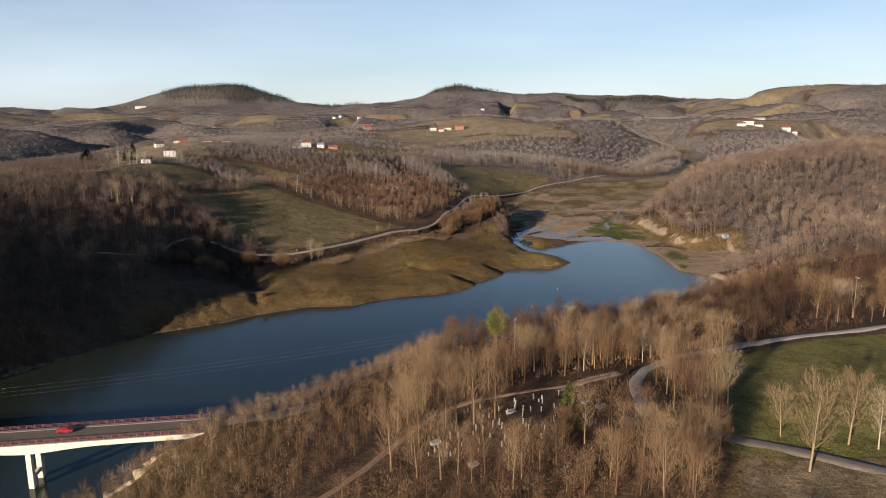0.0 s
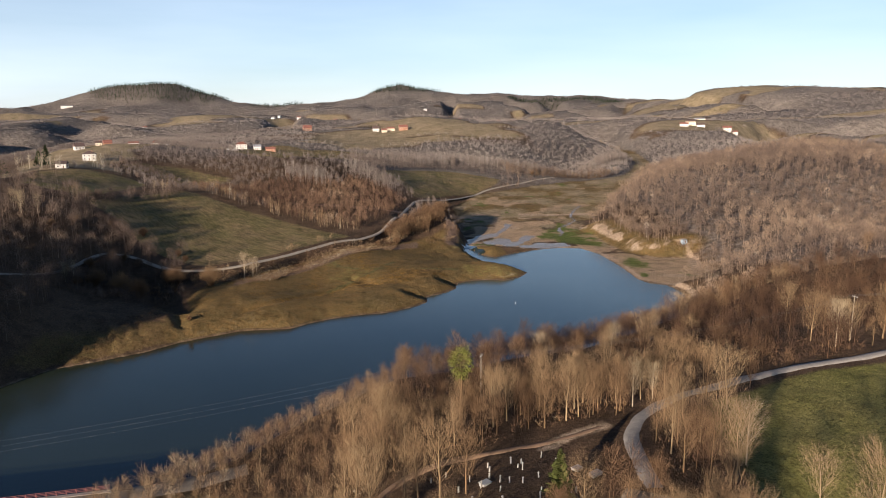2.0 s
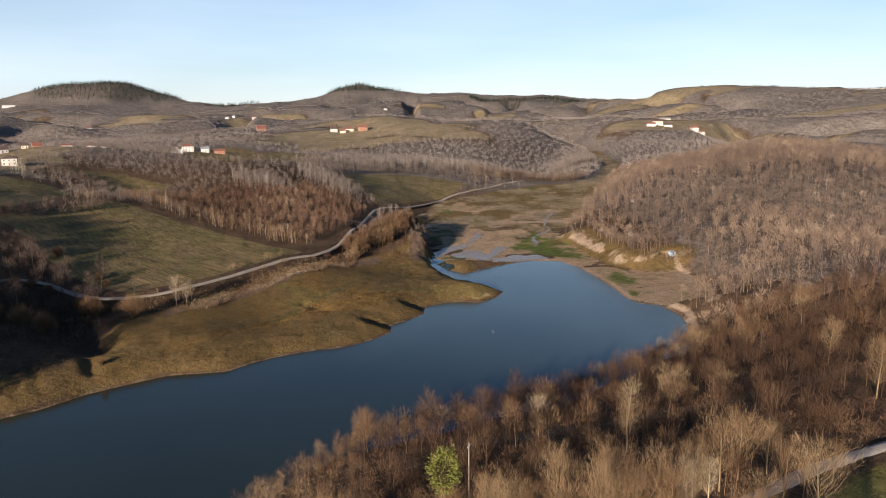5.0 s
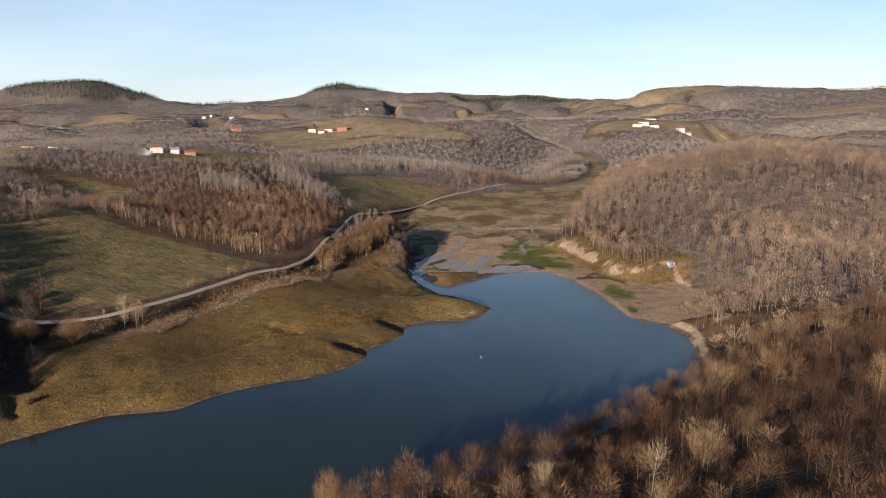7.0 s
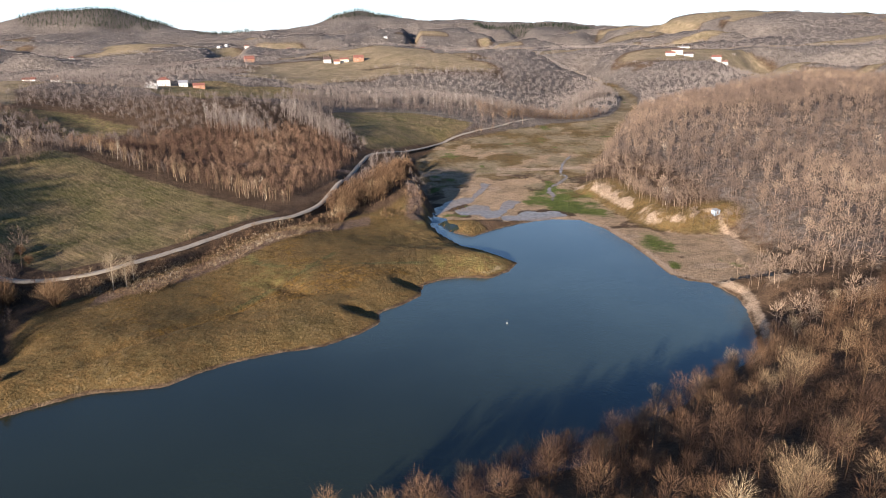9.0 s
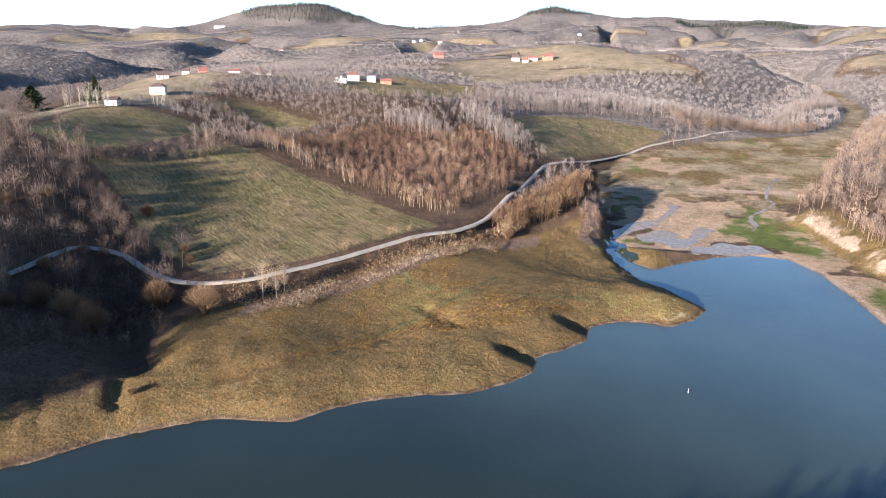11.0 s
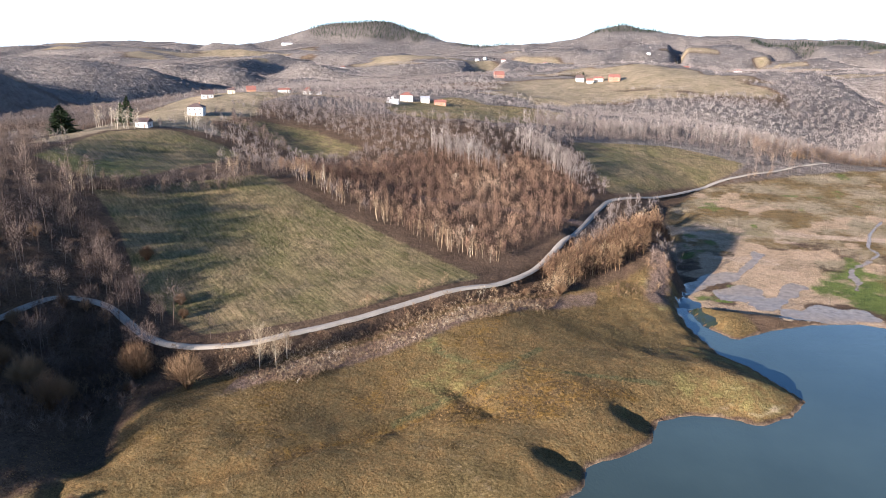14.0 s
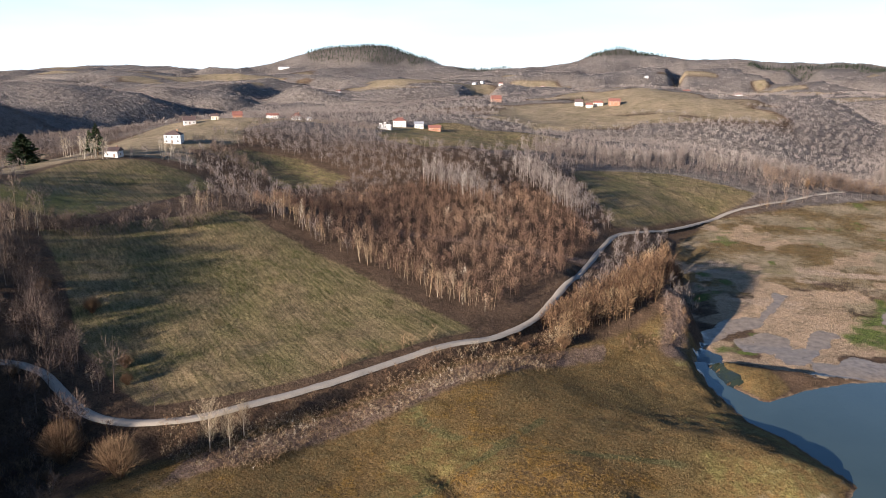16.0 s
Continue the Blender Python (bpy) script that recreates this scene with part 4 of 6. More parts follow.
def keep(places, mask):
    x, y, r = places
    m = mask(x, y)
    return x[m], y[m], r


def shore_brown(x, y, r):
    """Darker and redder towards the water; the shade of the lakeward slope is put into the tint."""
    return np.clip(brown(x, y, r) - 0.05 - 0.22 * np.clip((y - 0.3 * x - 170) / 30, 0, 1), 0, 1)


def brown(x, y, r):
    """Tints in drifts: dark and warm browns, some pale."""
    t = 0.34 + 0.2 * rough(x, y, 45, 51, 2) + r.normal(0, 0.13, len(x))
    t[r.random(len(x)) < 0.06] += 0.25
    return np.clip(t, 0, 1)


def khaki(x, y, r):
    return np.clip(0.40 - 0.16 * np.clip((x + 14) / 18, 0, 1) + 0.16 * rough(x, y, 25, 53, 2) + r.normal(0, 0.12, len(x)), 0, 1)


def distant(x, y, r):
    return np.clip(0.34 + 0.2 * rough(x, y, 130, 54, 3) + r.normal(0, 0.07, len(x)), 0, 1)


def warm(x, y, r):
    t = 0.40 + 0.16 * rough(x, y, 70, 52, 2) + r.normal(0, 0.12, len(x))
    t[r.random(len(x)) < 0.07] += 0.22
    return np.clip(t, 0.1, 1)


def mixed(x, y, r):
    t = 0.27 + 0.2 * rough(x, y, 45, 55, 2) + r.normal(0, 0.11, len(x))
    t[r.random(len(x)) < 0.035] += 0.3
    # dense thicket of the western dip, darkened further by shade put into its tint
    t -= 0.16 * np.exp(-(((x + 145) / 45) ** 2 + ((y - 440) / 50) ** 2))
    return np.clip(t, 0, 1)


def poplar(x, y, r):
    return np.clip(0.52 + r.normal(0, 0.13, len(x)), 0, 1)


def white(x, y, r):
    return np.clip(0.92 + r.normal(0, 0.06, len(x)), 0, 1)


def pale(x, y, r):
    return np.clip(0.62 + r.normal(0, 0.12, len(x)), 0, 1)


def pale_brown(x, y, r):
    return np.clip(0.5 + 0.2 * rough(x, y, 9, 58, 2) + r.normal(0, 0.16, len(x)), 0, 1)


def russet(x, y, r):
    t = 0.29 + 0.22 * rough(x, y, 25, 57, 2) + r.normal(0, 0.12, len(x))
    t[r.random(len(x)) < 0.05] += 0.35
    return np.clip(t, 0, 1)


PLANTATION = [(-24, 526), (-43, 533), (-85, 556), (-124, 570), (-148, 584), (-150, 620), (-120, 680), (-60, 720), (-20, 705), (8, 660), (20, 625), (6, 590), (-4, 560)]


def view(x, y, lo=-50, hi=50):
    a = np.degrees(np.arctan2(x, y + 60))
    return (a > lo) & (a < hi)


def south(x, y):
    return ~open_land(x, y) & (signed(x, y, CEMETERY) > 0) & (np.hypot(x - 29, y - 141) > 5.5)


def scrubland(x, y):
    return (x < 2 + 6 * rough(x, y, 20, 111)) | ((y < 141) & (x < 44))


def under_wires(x, y):
    return (from_line(x, y, [(262, 217), (139, 233), (60, 219), (22, 211), (-20, 205)]) > 5 + 2 * rough(x, y, 12, 113)) & (from_line(x, y, [(158, 384), (170, 372), (185, 368), (230, 362)]) > 12)


def bank_clear(x, y):
    return ~((x < -64) & (y > 150) & (y < 212) & (signed(x, y, LAKE) < 7))


STRIP = [(-12, 138), (52, 108), (128, 150), (128, 206), (-12, 206)]
def fir_land(x, y):
    return ((((x + 1150) / 270) ** 2 + ((y - 3750) / 170) ** 2 < 1.1) | (((x - 110) / 170) ** 2 + ((y - 3740) / 130) ** 2 < 1.1) | (((x - 860) / 260) ** 2 + ((y - 3420) / 90) ** 2 < 1.1))


wood("woodland_south", keep(spots(-90, 215, 75, 345, 5.3, 1), lambda x, y: south(x, y) & view(x, y) & ~scrubland(x, y) & under_wires(x, y) & ((signed(x, y, STRIP) > 0) | (hashed(np.round(x * 7).astype(np.int64), np.round(y * 7).astype(np.int64), 5) < 0.8))),
     NEAR_TREES, (0.5, 1.15), shore_brown, "dense bare brown winter wood on the near shore")
wood("scrub_south", keep(spots(-92, 50, 70, 275, 2.9, 9), lambda x, y: south(x, y) & view(x, y) & scrubland(x, y) & bank_clear(x, y)), SCRUB, (0.55, 1.05), khaki, "thin upright leafless scrub on the bank by the bridge")
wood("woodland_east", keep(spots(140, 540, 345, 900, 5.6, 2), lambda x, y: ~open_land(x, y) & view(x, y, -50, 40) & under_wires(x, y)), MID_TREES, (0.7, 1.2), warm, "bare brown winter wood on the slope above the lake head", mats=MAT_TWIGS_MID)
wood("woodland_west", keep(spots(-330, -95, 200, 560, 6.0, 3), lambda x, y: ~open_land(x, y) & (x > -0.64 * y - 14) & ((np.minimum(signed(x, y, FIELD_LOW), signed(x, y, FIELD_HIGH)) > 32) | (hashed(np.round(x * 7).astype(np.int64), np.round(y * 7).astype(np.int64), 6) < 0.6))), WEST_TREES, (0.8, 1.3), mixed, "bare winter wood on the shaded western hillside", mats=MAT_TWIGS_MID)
# unseen trees, set close to thicken the plateau's shadow on the western bank
wood("woodland_plateau", keep(spots(-400, -150, 150, 460, 4.6, 10), lambda x, y: ~open_land(x, y) & (x <= -0.64 * y - 14) & (0.57 * x + 0.82 * y > 50)), FAR_TREES, (0.9, 1.3), mixed, "out-of-view bare winter wood on the plateau, shading the western bank", mats=MAT_TWIGS_MID)
wood("plantation", keep(spots(-155, 25, 520, 725, 4.0, 4), lambda x, y: ~open_land(x, y) & (signed(x, y, PLANTATION) < 0)), BUSHY_TREES, (0.55, 0.9), russet, "russet young plantation of leafless trees behind the field", mats=MAT_TWIGS_RUSSET)
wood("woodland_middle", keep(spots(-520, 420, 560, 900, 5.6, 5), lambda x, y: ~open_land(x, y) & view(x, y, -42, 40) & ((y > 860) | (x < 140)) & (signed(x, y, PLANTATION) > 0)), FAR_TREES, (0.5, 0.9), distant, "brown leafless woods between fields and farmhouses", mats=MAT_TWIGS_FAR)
wood("woodland_back", keep(spots(-960, 760, 900, 1250, 6.8, 7), lambda x, y: ~open_land(x, y) & view(x, y, -42, 40)), BACK_TREES, (0.55, 0.95), distant, "grey-brown leafless woods round the farms", mats=MAT_TWIGS_HAZY)
wood("woodland_far", keep(spots(-1600, 1900, 1250, 2100, 14.0, 6), lambda x, y: ~open_land(x, y) & view(x, y, -42, 40)), DISTANT_TREES, (0.65, 1.0), distant, "distant brown leafless woods on rolling hills", mats=MAT_TWIGS_HAZY)
wood("woodland_horizon", keep(spots(-3200, 3400, 2100, 3900, 30.0, 8), lambda x, y: ~open_land(x, y) & ~fir_land(x, y) & view(x, y, -42, 40)), HORIZON_TREES, (0.65, 0.95), distant, "leafless woods on the hills along the skyline", mats=MAT_TWIGS_HAZY)


# pale poplars and birches standing above the woods
def stand(name, centres, gap, tint, label, templates=SLIM_TREES, size=(0.8, 1.15), seed=11, mats=None):
    xs, ys = [], []
    r = np.random.default_rng(seed)
    for a, b, ra, rb, turn in centres:
        n = max(3, int(ra * rb * 3.14 / gap**2))
        t, q = r.uniform(0, 6.283, n), np.sqrt(r.random(n))
        u, v = np.cos(t) * q * ra, np.sin(t) * q * rb
        xs.append(a + u * math.cos(turn) - v * math.sin(turn))
        ys.append(b + u * math.sin(turn) + v * math.cos(turn))
    x, y = np.concatenate(xs), np.concatenate(ys)
    ok = (signed(x, y, LAKE) > 3) & (near_road(x, y) > 3) & (signed(x, y, FLATS) > 1)
    return wood(name, (x[ok], y[ok], r), templates, size, tint, label, mats=mats)


stand("poplar_stand", [(50, 905, 34, 10, -0.2), (95, 915, 26, 10, -0.3), (130, 895, 34, 11, -0.6), (165, 872, 22, 9, -0.7), (-20, 930, 40, 9, 0.1), (-70, 700, 34, 8, -0.5), (-25, 735, 26, 9, -0.9), (0, 690, 20, 8, -0.9), (30, 880, 26, 8, 0.2), (240, 930, 40, 14, 0.2), (300, 1010, 50, 18, 0.6)],
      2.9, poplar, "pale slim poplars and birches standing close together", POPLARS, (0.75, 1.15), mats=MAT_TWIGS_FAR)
stand("garden_birches", [(-270, 634, 9, 2.0, 0.1), (-246, 668, 7, 2.5, 0.2), (-300, 652, 6, 2.0, 0.4)], 2.0, white, "close row of white-stemmed bare birches by a farmhouse", size=(0.75, 0.95), seed=18)
stand("hedge_birches", [(-85, 556, 45, 3, -0.38), (-40, 532, 24, 3, -0.35), (-128, 576, 26, 4, -0.4), (-158, 560, 12, 4, 1.0), (-198, 500, 10, 12, 0.0)], 3.4, pale, "row of pale birches along the field edge", size=(0.45, 0.8), seed=12)
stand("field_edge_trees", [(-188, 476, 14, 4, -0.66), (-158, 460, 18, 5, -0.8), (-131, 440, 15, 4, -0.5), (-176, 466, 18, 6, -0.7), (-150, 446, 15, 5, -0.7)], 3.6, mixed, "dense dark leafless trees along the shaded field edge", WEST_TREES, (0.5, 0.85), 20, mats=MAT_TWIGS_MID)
stand("hedge_bushes", [(-172, 522, 34, 4, 0.75), (-150, 556, 20, 4, 1.0), (-185, 508, 16, 5, 0.6), (-130, 640, 40, 5, 1.0), (-215, 700, 40, 6, -0.6)], 2.7, brown, "brown leafless hedge between the fields", SHRUBS, (0.8, 1.5), 13, mats=MAT_TWIGS_MID)
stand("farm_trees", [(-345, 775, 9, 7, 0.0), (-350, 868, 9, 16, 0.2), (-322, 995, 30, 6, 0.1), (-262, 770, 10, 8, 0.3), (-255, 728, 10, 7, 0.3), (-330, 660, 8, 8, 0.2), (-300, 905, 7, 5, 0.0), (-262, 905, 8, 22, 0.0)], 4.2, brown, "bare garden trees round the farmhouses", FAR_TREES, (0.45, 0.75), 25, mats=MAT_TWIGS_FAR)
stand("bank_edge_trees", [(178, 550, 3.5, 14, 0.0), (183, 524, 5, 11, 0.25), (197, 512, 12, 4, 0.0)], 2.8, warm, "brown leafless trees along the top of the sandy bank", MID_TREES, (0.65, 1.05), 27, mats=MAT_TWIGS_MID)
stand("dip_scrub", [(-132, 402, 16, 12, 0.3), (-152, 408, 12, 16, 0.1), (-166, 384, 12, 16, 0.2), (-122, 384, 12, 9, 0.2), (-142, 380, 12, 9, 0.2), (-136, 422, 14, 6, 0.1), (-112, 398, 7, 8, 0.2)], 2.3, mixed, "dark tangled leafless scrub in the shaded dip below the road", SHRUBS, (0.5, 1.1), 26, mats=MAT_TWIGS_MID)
stand("hedge_trees", [(-181, 529, 20, 3.5, 1.2), (-168, 560, 17, 3.5, 1.15), (-157, 588, 14, 3.5, 1.1), (-236, 690, 14, 6, 0.2), (-205, 655, 24, 3, -0.5)], 3.4, brown, "small leafless trees in the hedge between the fields", BUSHY_TREES, (0.4, 0.75), 24, mats=MAT_TWIGS_MID)
stand("roadside_thicket", [(6, 532, 13, 7, 0.8), (20, 548, 15, 8, 0.8), (32, 562, 12, 8, 0.8), (38, 585, 9, 14, 0.2), (46, 610, 8, 14, 0.3), (56, 640, 8, 16, 0.4)], 2.1, brown, "warm brown leafless thicket beside the gravel road", BUSHY_TREES, (0.85, 1.25), 14)
stand("road_shrubs", [(-72, 440, 16, 2.5, 0.8), (-45, 472, 24, 2.5, 0.85), (-20, 502, 18, 2.5, 0.9), (-50, 480, 26, 1.5, 0.85), (-108, 416, 8, 5, 0.2), (-120, 405, 10, 7, 0.5), (-130, 390, 10, 9, 0.2)], 2.4, brown, "low leafless shrubs on the bank below the road", SHRUBS, (0.5, 1.0), 15)
stand("bluff_scrub", [(40, 536, 9, 5, 0.9), (46, 553, 6, 9, 0.1), (28, 528, 8, 4, 0.7)], 2.6, brown, "low brown scrub on the eroded bank edge", SHRUBS, (0.35, 0.75), 19)
stand("valley_thicket", [(90, 735, 30, 5, 0.95), (135, 800, 30, 6, 0.95), (185, 868, 30, 8, 0.8), (240, 880, 40, 10, 0.3)], 3.4, brown, "leafless bushes along the road in the valley", BUSHY_TREES, (0.5, 0.9), 16)
stand("shore_willows", [(-55, 216, 12, 4, 1.0), (-40, 236, 16, 4, 0.95), (-18, 262, 18, 4, 0.7), (10, 278, 18, 4, 0.35), (40, 290, 18, 4, 0.3), (75, 300, 18, 4, 0.6), (108, 325, 14, 5, 0.5)], 4.2, pale, "pale leafless willows along the water's edge", NEAR_TREES, (0.6, 0.85), 17)

# dry grass in tussocks on the headland and the flats
def tussock(rng, tall, wide, blades):
    v, f = [], []
    for i in range(blades):
        a = 6.283 * i / blades + rng.uniform(-0.4, 0.4)
        o = Vector((math.cos(a), math.sin(a), 0))
        s = Vector((-o.y, o.x, 0)) * wide * 0.45
        v += [o * wide * 0.1 - s, o * wide * 0.1 + s, o * wide * rng.uniform(0.5, 0.9) + Vector((0, 0, tall * rng.uniform(0.7, 1.2)))]
        f.append((3 * i, 3 * i + 1, 3 * i + 2))
    return np.array(v), np.array(f)


MAT_GRASS = bare_wood("dry_grass", [(0.0, (0.06, 0.052, 0.017)), (0.3, (0.115, 0.080, 0.028)), (0.6, (0.165, 0.108, 0.040)), (0.85, (0.21, 0.128, 0.044)), (1.0, (0.27, 0.18, 0.075))])
TUSSOCKS = [tussock(rng, rng.uniform(0.22, 0.4), rng.uniform(0.22, 0.38), 3) for _ in range(6)]


BRACKEN = [joined(*bare_tree(rng, rng.uniform(0.9, 1.4), rng.uniform(0.6, 0.9), 3, 12, 0.05, 0.05, 0.7, 3, 0.5, True)) for _ in range(5)]


def dry(x, y, r):
    return np.clip(0.42 + 0.3 * rough(x, y, 22, 151, 2) + r.normal(0, 0.13, len(x)), 0, 1)


wood("headland_grass", keep(spots(-115, 80, 330, 530, 0.72, 41), lambda x, y: (signed(x, y, PENINSULA) < 2) & (signed(x, y, LAKE) > 1.5) & (near_road(x, y) > 3.5) & (rough(x, y, 11, 161) > -0.45) & (signed(x, y, LAKE) > 16 + 9 * rough(x, y, 26, 167))), TUSSOCKS, (0.3, 0.85), dry, "tussocks of dry tan grass over the headland", 0.03, MAT_GRASS)
wood("flats_grass", keep(spots(50, 300, 560, 860, 1.5, 42), lambda x, y: (signed(x, y, FLATS) < -1) & (signed(x, y, LAKE) > 2) & (rough(x, y, 24, 162) > 0.1) & (y > 575 + 20 * rough(x, y, 30, 3))), TUSSOCKS, (0.5, 1.2), dry, "patchy dry grass over the lake head flats", 0.03, MAT_GRASS)
MAT_SEDGE = bare_wood("orange_sedge", [(0.0, (0.085, 0.05, 0.016)), (0.4, (0.17, 0.098, 0.03)), (0.75, (0.26, 0.155, 0.048)), (1.0, (0.32, 0.22, 0.09))])
SEDGE_LINE = [(-72, 369), (-62, 377), (-53, 387), (-41, 401), (-26, 416), (-12, 427)]
wood("sedge_clumps", keep(spots(-75, 60, 366, 480, 1.0, 45), lambda x, y: ((from_line(x, y, SEDGE_LINE) < 2.4 + 1.6 * rough(x, y, 7, 165)) | ((rough(x, y, 10, 166, 3) > -0.3) & (signed(x, y, SEDGE_ZONE) < 1))) & (signed(x, y, LAKE) > 5)), BRACKEN, (0.25, 0.6), dry, "orange-brown sedge clumps along a ditch on the headland", 0.03, MAT_SEDGE)
wood("bramble_bank", keep(spots(-95, 30, 405, 540, 0.9, 43), lambda x, y: (from_line(x, y, ROAD[13:20]) > 5) & (from_line(x, y, ROAD[13:20]) < 17 + 5 * rough(x, y, 20, 163)) & (signed(x, y, FIELD_LOW) > 5) & (y < 1.02 * x + 530) & (signed(x, y, LAKE) > 40)), BRACKEN, (0.6, 1.3), pale_brown, "tangled pale bramble and dead bracken below the road", 0.05, MAT_TWIGS)

wood("brushwood", keep(spots(-15, 135, 108, 235, 1.7, 44), lambda x, y: south(x, y) & (near_road(x, y) > 3.2) & (rough(x, y, 12, 164) > -0.45)), BRACKEN, (0.7, 1.9), shore_brown, "low brown brushwood and dead bracken under the trees", 0.05, MAT_TWIGS)

# ---------------------------------------------------------------- conifers
def conifer(rng, tall, wide, blades, thick, clear=0.12):
    trunk = tube([Vector((0, 0, -0.5)), Vector((0, 0, tall * 0.5)), Vector((0, 0, tall * 0.97))], [0.02 * tall, 0.013 * tall, 0.003 * tall], 6)
    v, f = [], []
    for i in range(blades):
        h = clear + (1 - clear) * (i / blades) ** 0.9
        a = rng.uniform(0, 6.283)
        reach = wide * (1.02 - h) ** 0.75 * rng.uniform(0.55, 1.1)
        out = Vector((math.cos(a), math.sin(a), 0))
        p = Vector((0, 0, h * tall)) + out * reach * rng.uniform(0.05, 0.55)
        d = (out + Vector((0, 0, rng.uniform(-0.25, 0.35)))) * reach * rng.uniform(0.45, 0.8)
        s = d.cross(Vector((rng.gauss(0, 0.5), rng.gauss(0, 0.5), 1))).normalized() * thick * rng.uniform(0.7, 1.4)
        o = len(v)
        v += [p - s * 0.5, p + d * 0.6 - s + Vector((0, 0, 0.1)), p + d, p + d * 0.6 + s]
        f += [(o, o + 1, o + 2), (o, o + 2, o + 3)]
    return (np.array(trunk[0]), np.array(trunk[1])), (np.array(v), np.array(f))


def pine(rng, tall, wide, blades):
    """A clear stem with a rounded crown of needle tufts."""
    trunk = tube([Vector((0, 0, -0.5)), Vector((0.2, 0.1, tall * 0.5)), Vector((0, 0, tall * 0.95))], [0.2, 0.15, 0.05], 6)
    v, f = [], []
    for i in range(blades):
        d = Vector((rng.gauss(0, 1), rng.gauss(0, 1), rng.gauss(0, 1))).normalized()
        q = rng.uniform(0.55, 1.0) * (1 + 0.22 * noise.noise(d * 2.2))
        p = Vector((d.x * wide * q, d.y * wide * q, tall - wide * 1.5 + d.z * wide * 1.45 * q))
        t = (d + Vector((rng.gauss(0, 0.5), rng.gauss(0, 0.5), rng.gauss(0.2, 0.5)))).normalized() * rng.uniform(0.3, 0.55)
        s = t.cross(Vector((rng.gauss(0, 1), rng.gauss(0, 1), rng.gauss(0, 1)))).normalized() * rng.uniform(0.08, 0.16)
        o = len(v)
        v += [p - s, p + s, p + t]
        f.append((o, o + 1, o + 2))
    return (np.array(trunk[0]), np.array(trunk[1])), (np.array(v), np.array(f))


def tint_mesh(name, vf, mat, tint):
    return mesh_from(name, vf[0], vf[1], [mat], False, {"tint": np.full(len(vf[0]), tint)})


def tree_thing(name, parts, mats, tints, m, label, category="tree", group=""):
    ob = base(name, m, label, category, group)
    for pname, vf, mat, tint in zip(("stool" if name == "bush" else "trunk", "crown"), parts, mats, tints):
        p = new(pname, tint_mesh(pname, vf, mat, tint))
        p.parent = ob
    return ob


def at_ground(x, y, turn=0.0, size=1.0, sink=0.1):
    return pose(x, y, float(ground_z(np.array([x]), np.array([y]))[0]) - sink, 0, 0, turn) @ Matrix.Diagonal((size, size, size, 1))


def place(ob, x, y, turn=0.0, size=1.0, sink=0.1):
    """A copy of a thing, standing on the land."""
    c = copy_thing(ob, at_ground(x, y, turn, 1.0, sink))
    c.scale = (size, size, size)
    return c


rng = random.Random(21)
tree_thing("pine_tree", pine(rng, 20, 2.9, 1500), (MAT_TWIGS, MAT_CONIFER), (0.3, 0.97), at_ground(15, 195), "yellow-green pine rising out of the bare shore wood")
tree_thing("pine_tree", conifer(rng, 11, 3.2, 900, 0.45), (MAT_TWIGS, MAT_CONIFER), (0.3, 0.7), at_ground(27.5, 148), "dark green conifer standing among the gravestones")
tree_thing("pine_tree", conifer(rng, 18, 11.0, 1100, 0.75, 0.06), (MAT_TWIGS, MAT_CONIFER), (0.2, 0.35), at_ground(-309, 624), "broad dark green pine at the edge of a field")
tree_thing("pine_tree", conifer(rng, 19, 6.0, 700, 0.7), (MAT_TWIGS, MAT_CONIFER), (0.2, 0.45), at_ground(-279, 648), "tall dark green pine beside a white farmhouse")
tree_thing("pine_tree", conifer(rng, 15, 5.0, 480, 0.6), (MAT_TWIGS, MAT_CONIFER), (0.2, 0.55), at_ground(-287, 652), "dark green pine beside a white farmhouse")
tree_thing("pine_tree", conifer(rng, 12, 4.5, 300, 0.6), (MAT_TWIGS, MAT_CONIFER), (0.2, 0.4), at_ground(-12, 1275), "dark green pine between farm buildings")
FIRS = [joined(*conifer(rng, rng.uniform(12, 16), 5.0, 12, 2.4, 0.05)) for _ in range(4)]


def fir_tint(x, y, r):
    return np.clip(0.15 + r.normal(0, 0.1, len(x)), 0, 1)


def blob(a, b, ra, rb):
    return lambda x, y: ((x - a) / ra) ** 2 + ((y - b) / rb) ** 2 + 0.5 * rough(x, y, 90, 99) < 1


wood("fir_forest", keep(spots(-1560, -700, 3420, 3900, 13, 30), blob(-1130, 3710, 330, 210)), FIRS, (0.9, 1.25), fir_tint, "dark fir forest on the crown of a far hill", mats=MAT_CONIFER)
wood("fir_forest", keep(spots(-150, 400, 3580, 3880, 13, 31), blob(110, 3740, 170, 130)), FIRS, (0.9, 1.25), fir_tint, "dark fir forest capping a round far hill", mats=MAT_CONIFER)
wood("fir_forest", keep(spots(520, 1250, 3200, 3800, 12, 32), blob(860, 3420, 290, 100)), FIRS, (0.9, 1.25), fir_tint, "dark block of firs below the skyline", mats=MAT_CONIFER)
wood("fir_forest", keep(spots(-700, -350, 3300, 3700, 15, 33), blob(-500, 3500, 130, 70)), FIRS, (0.9, 1.25), fir_tint, "small dark fir wood on the far ridge", mats=MAT_CONIFER)

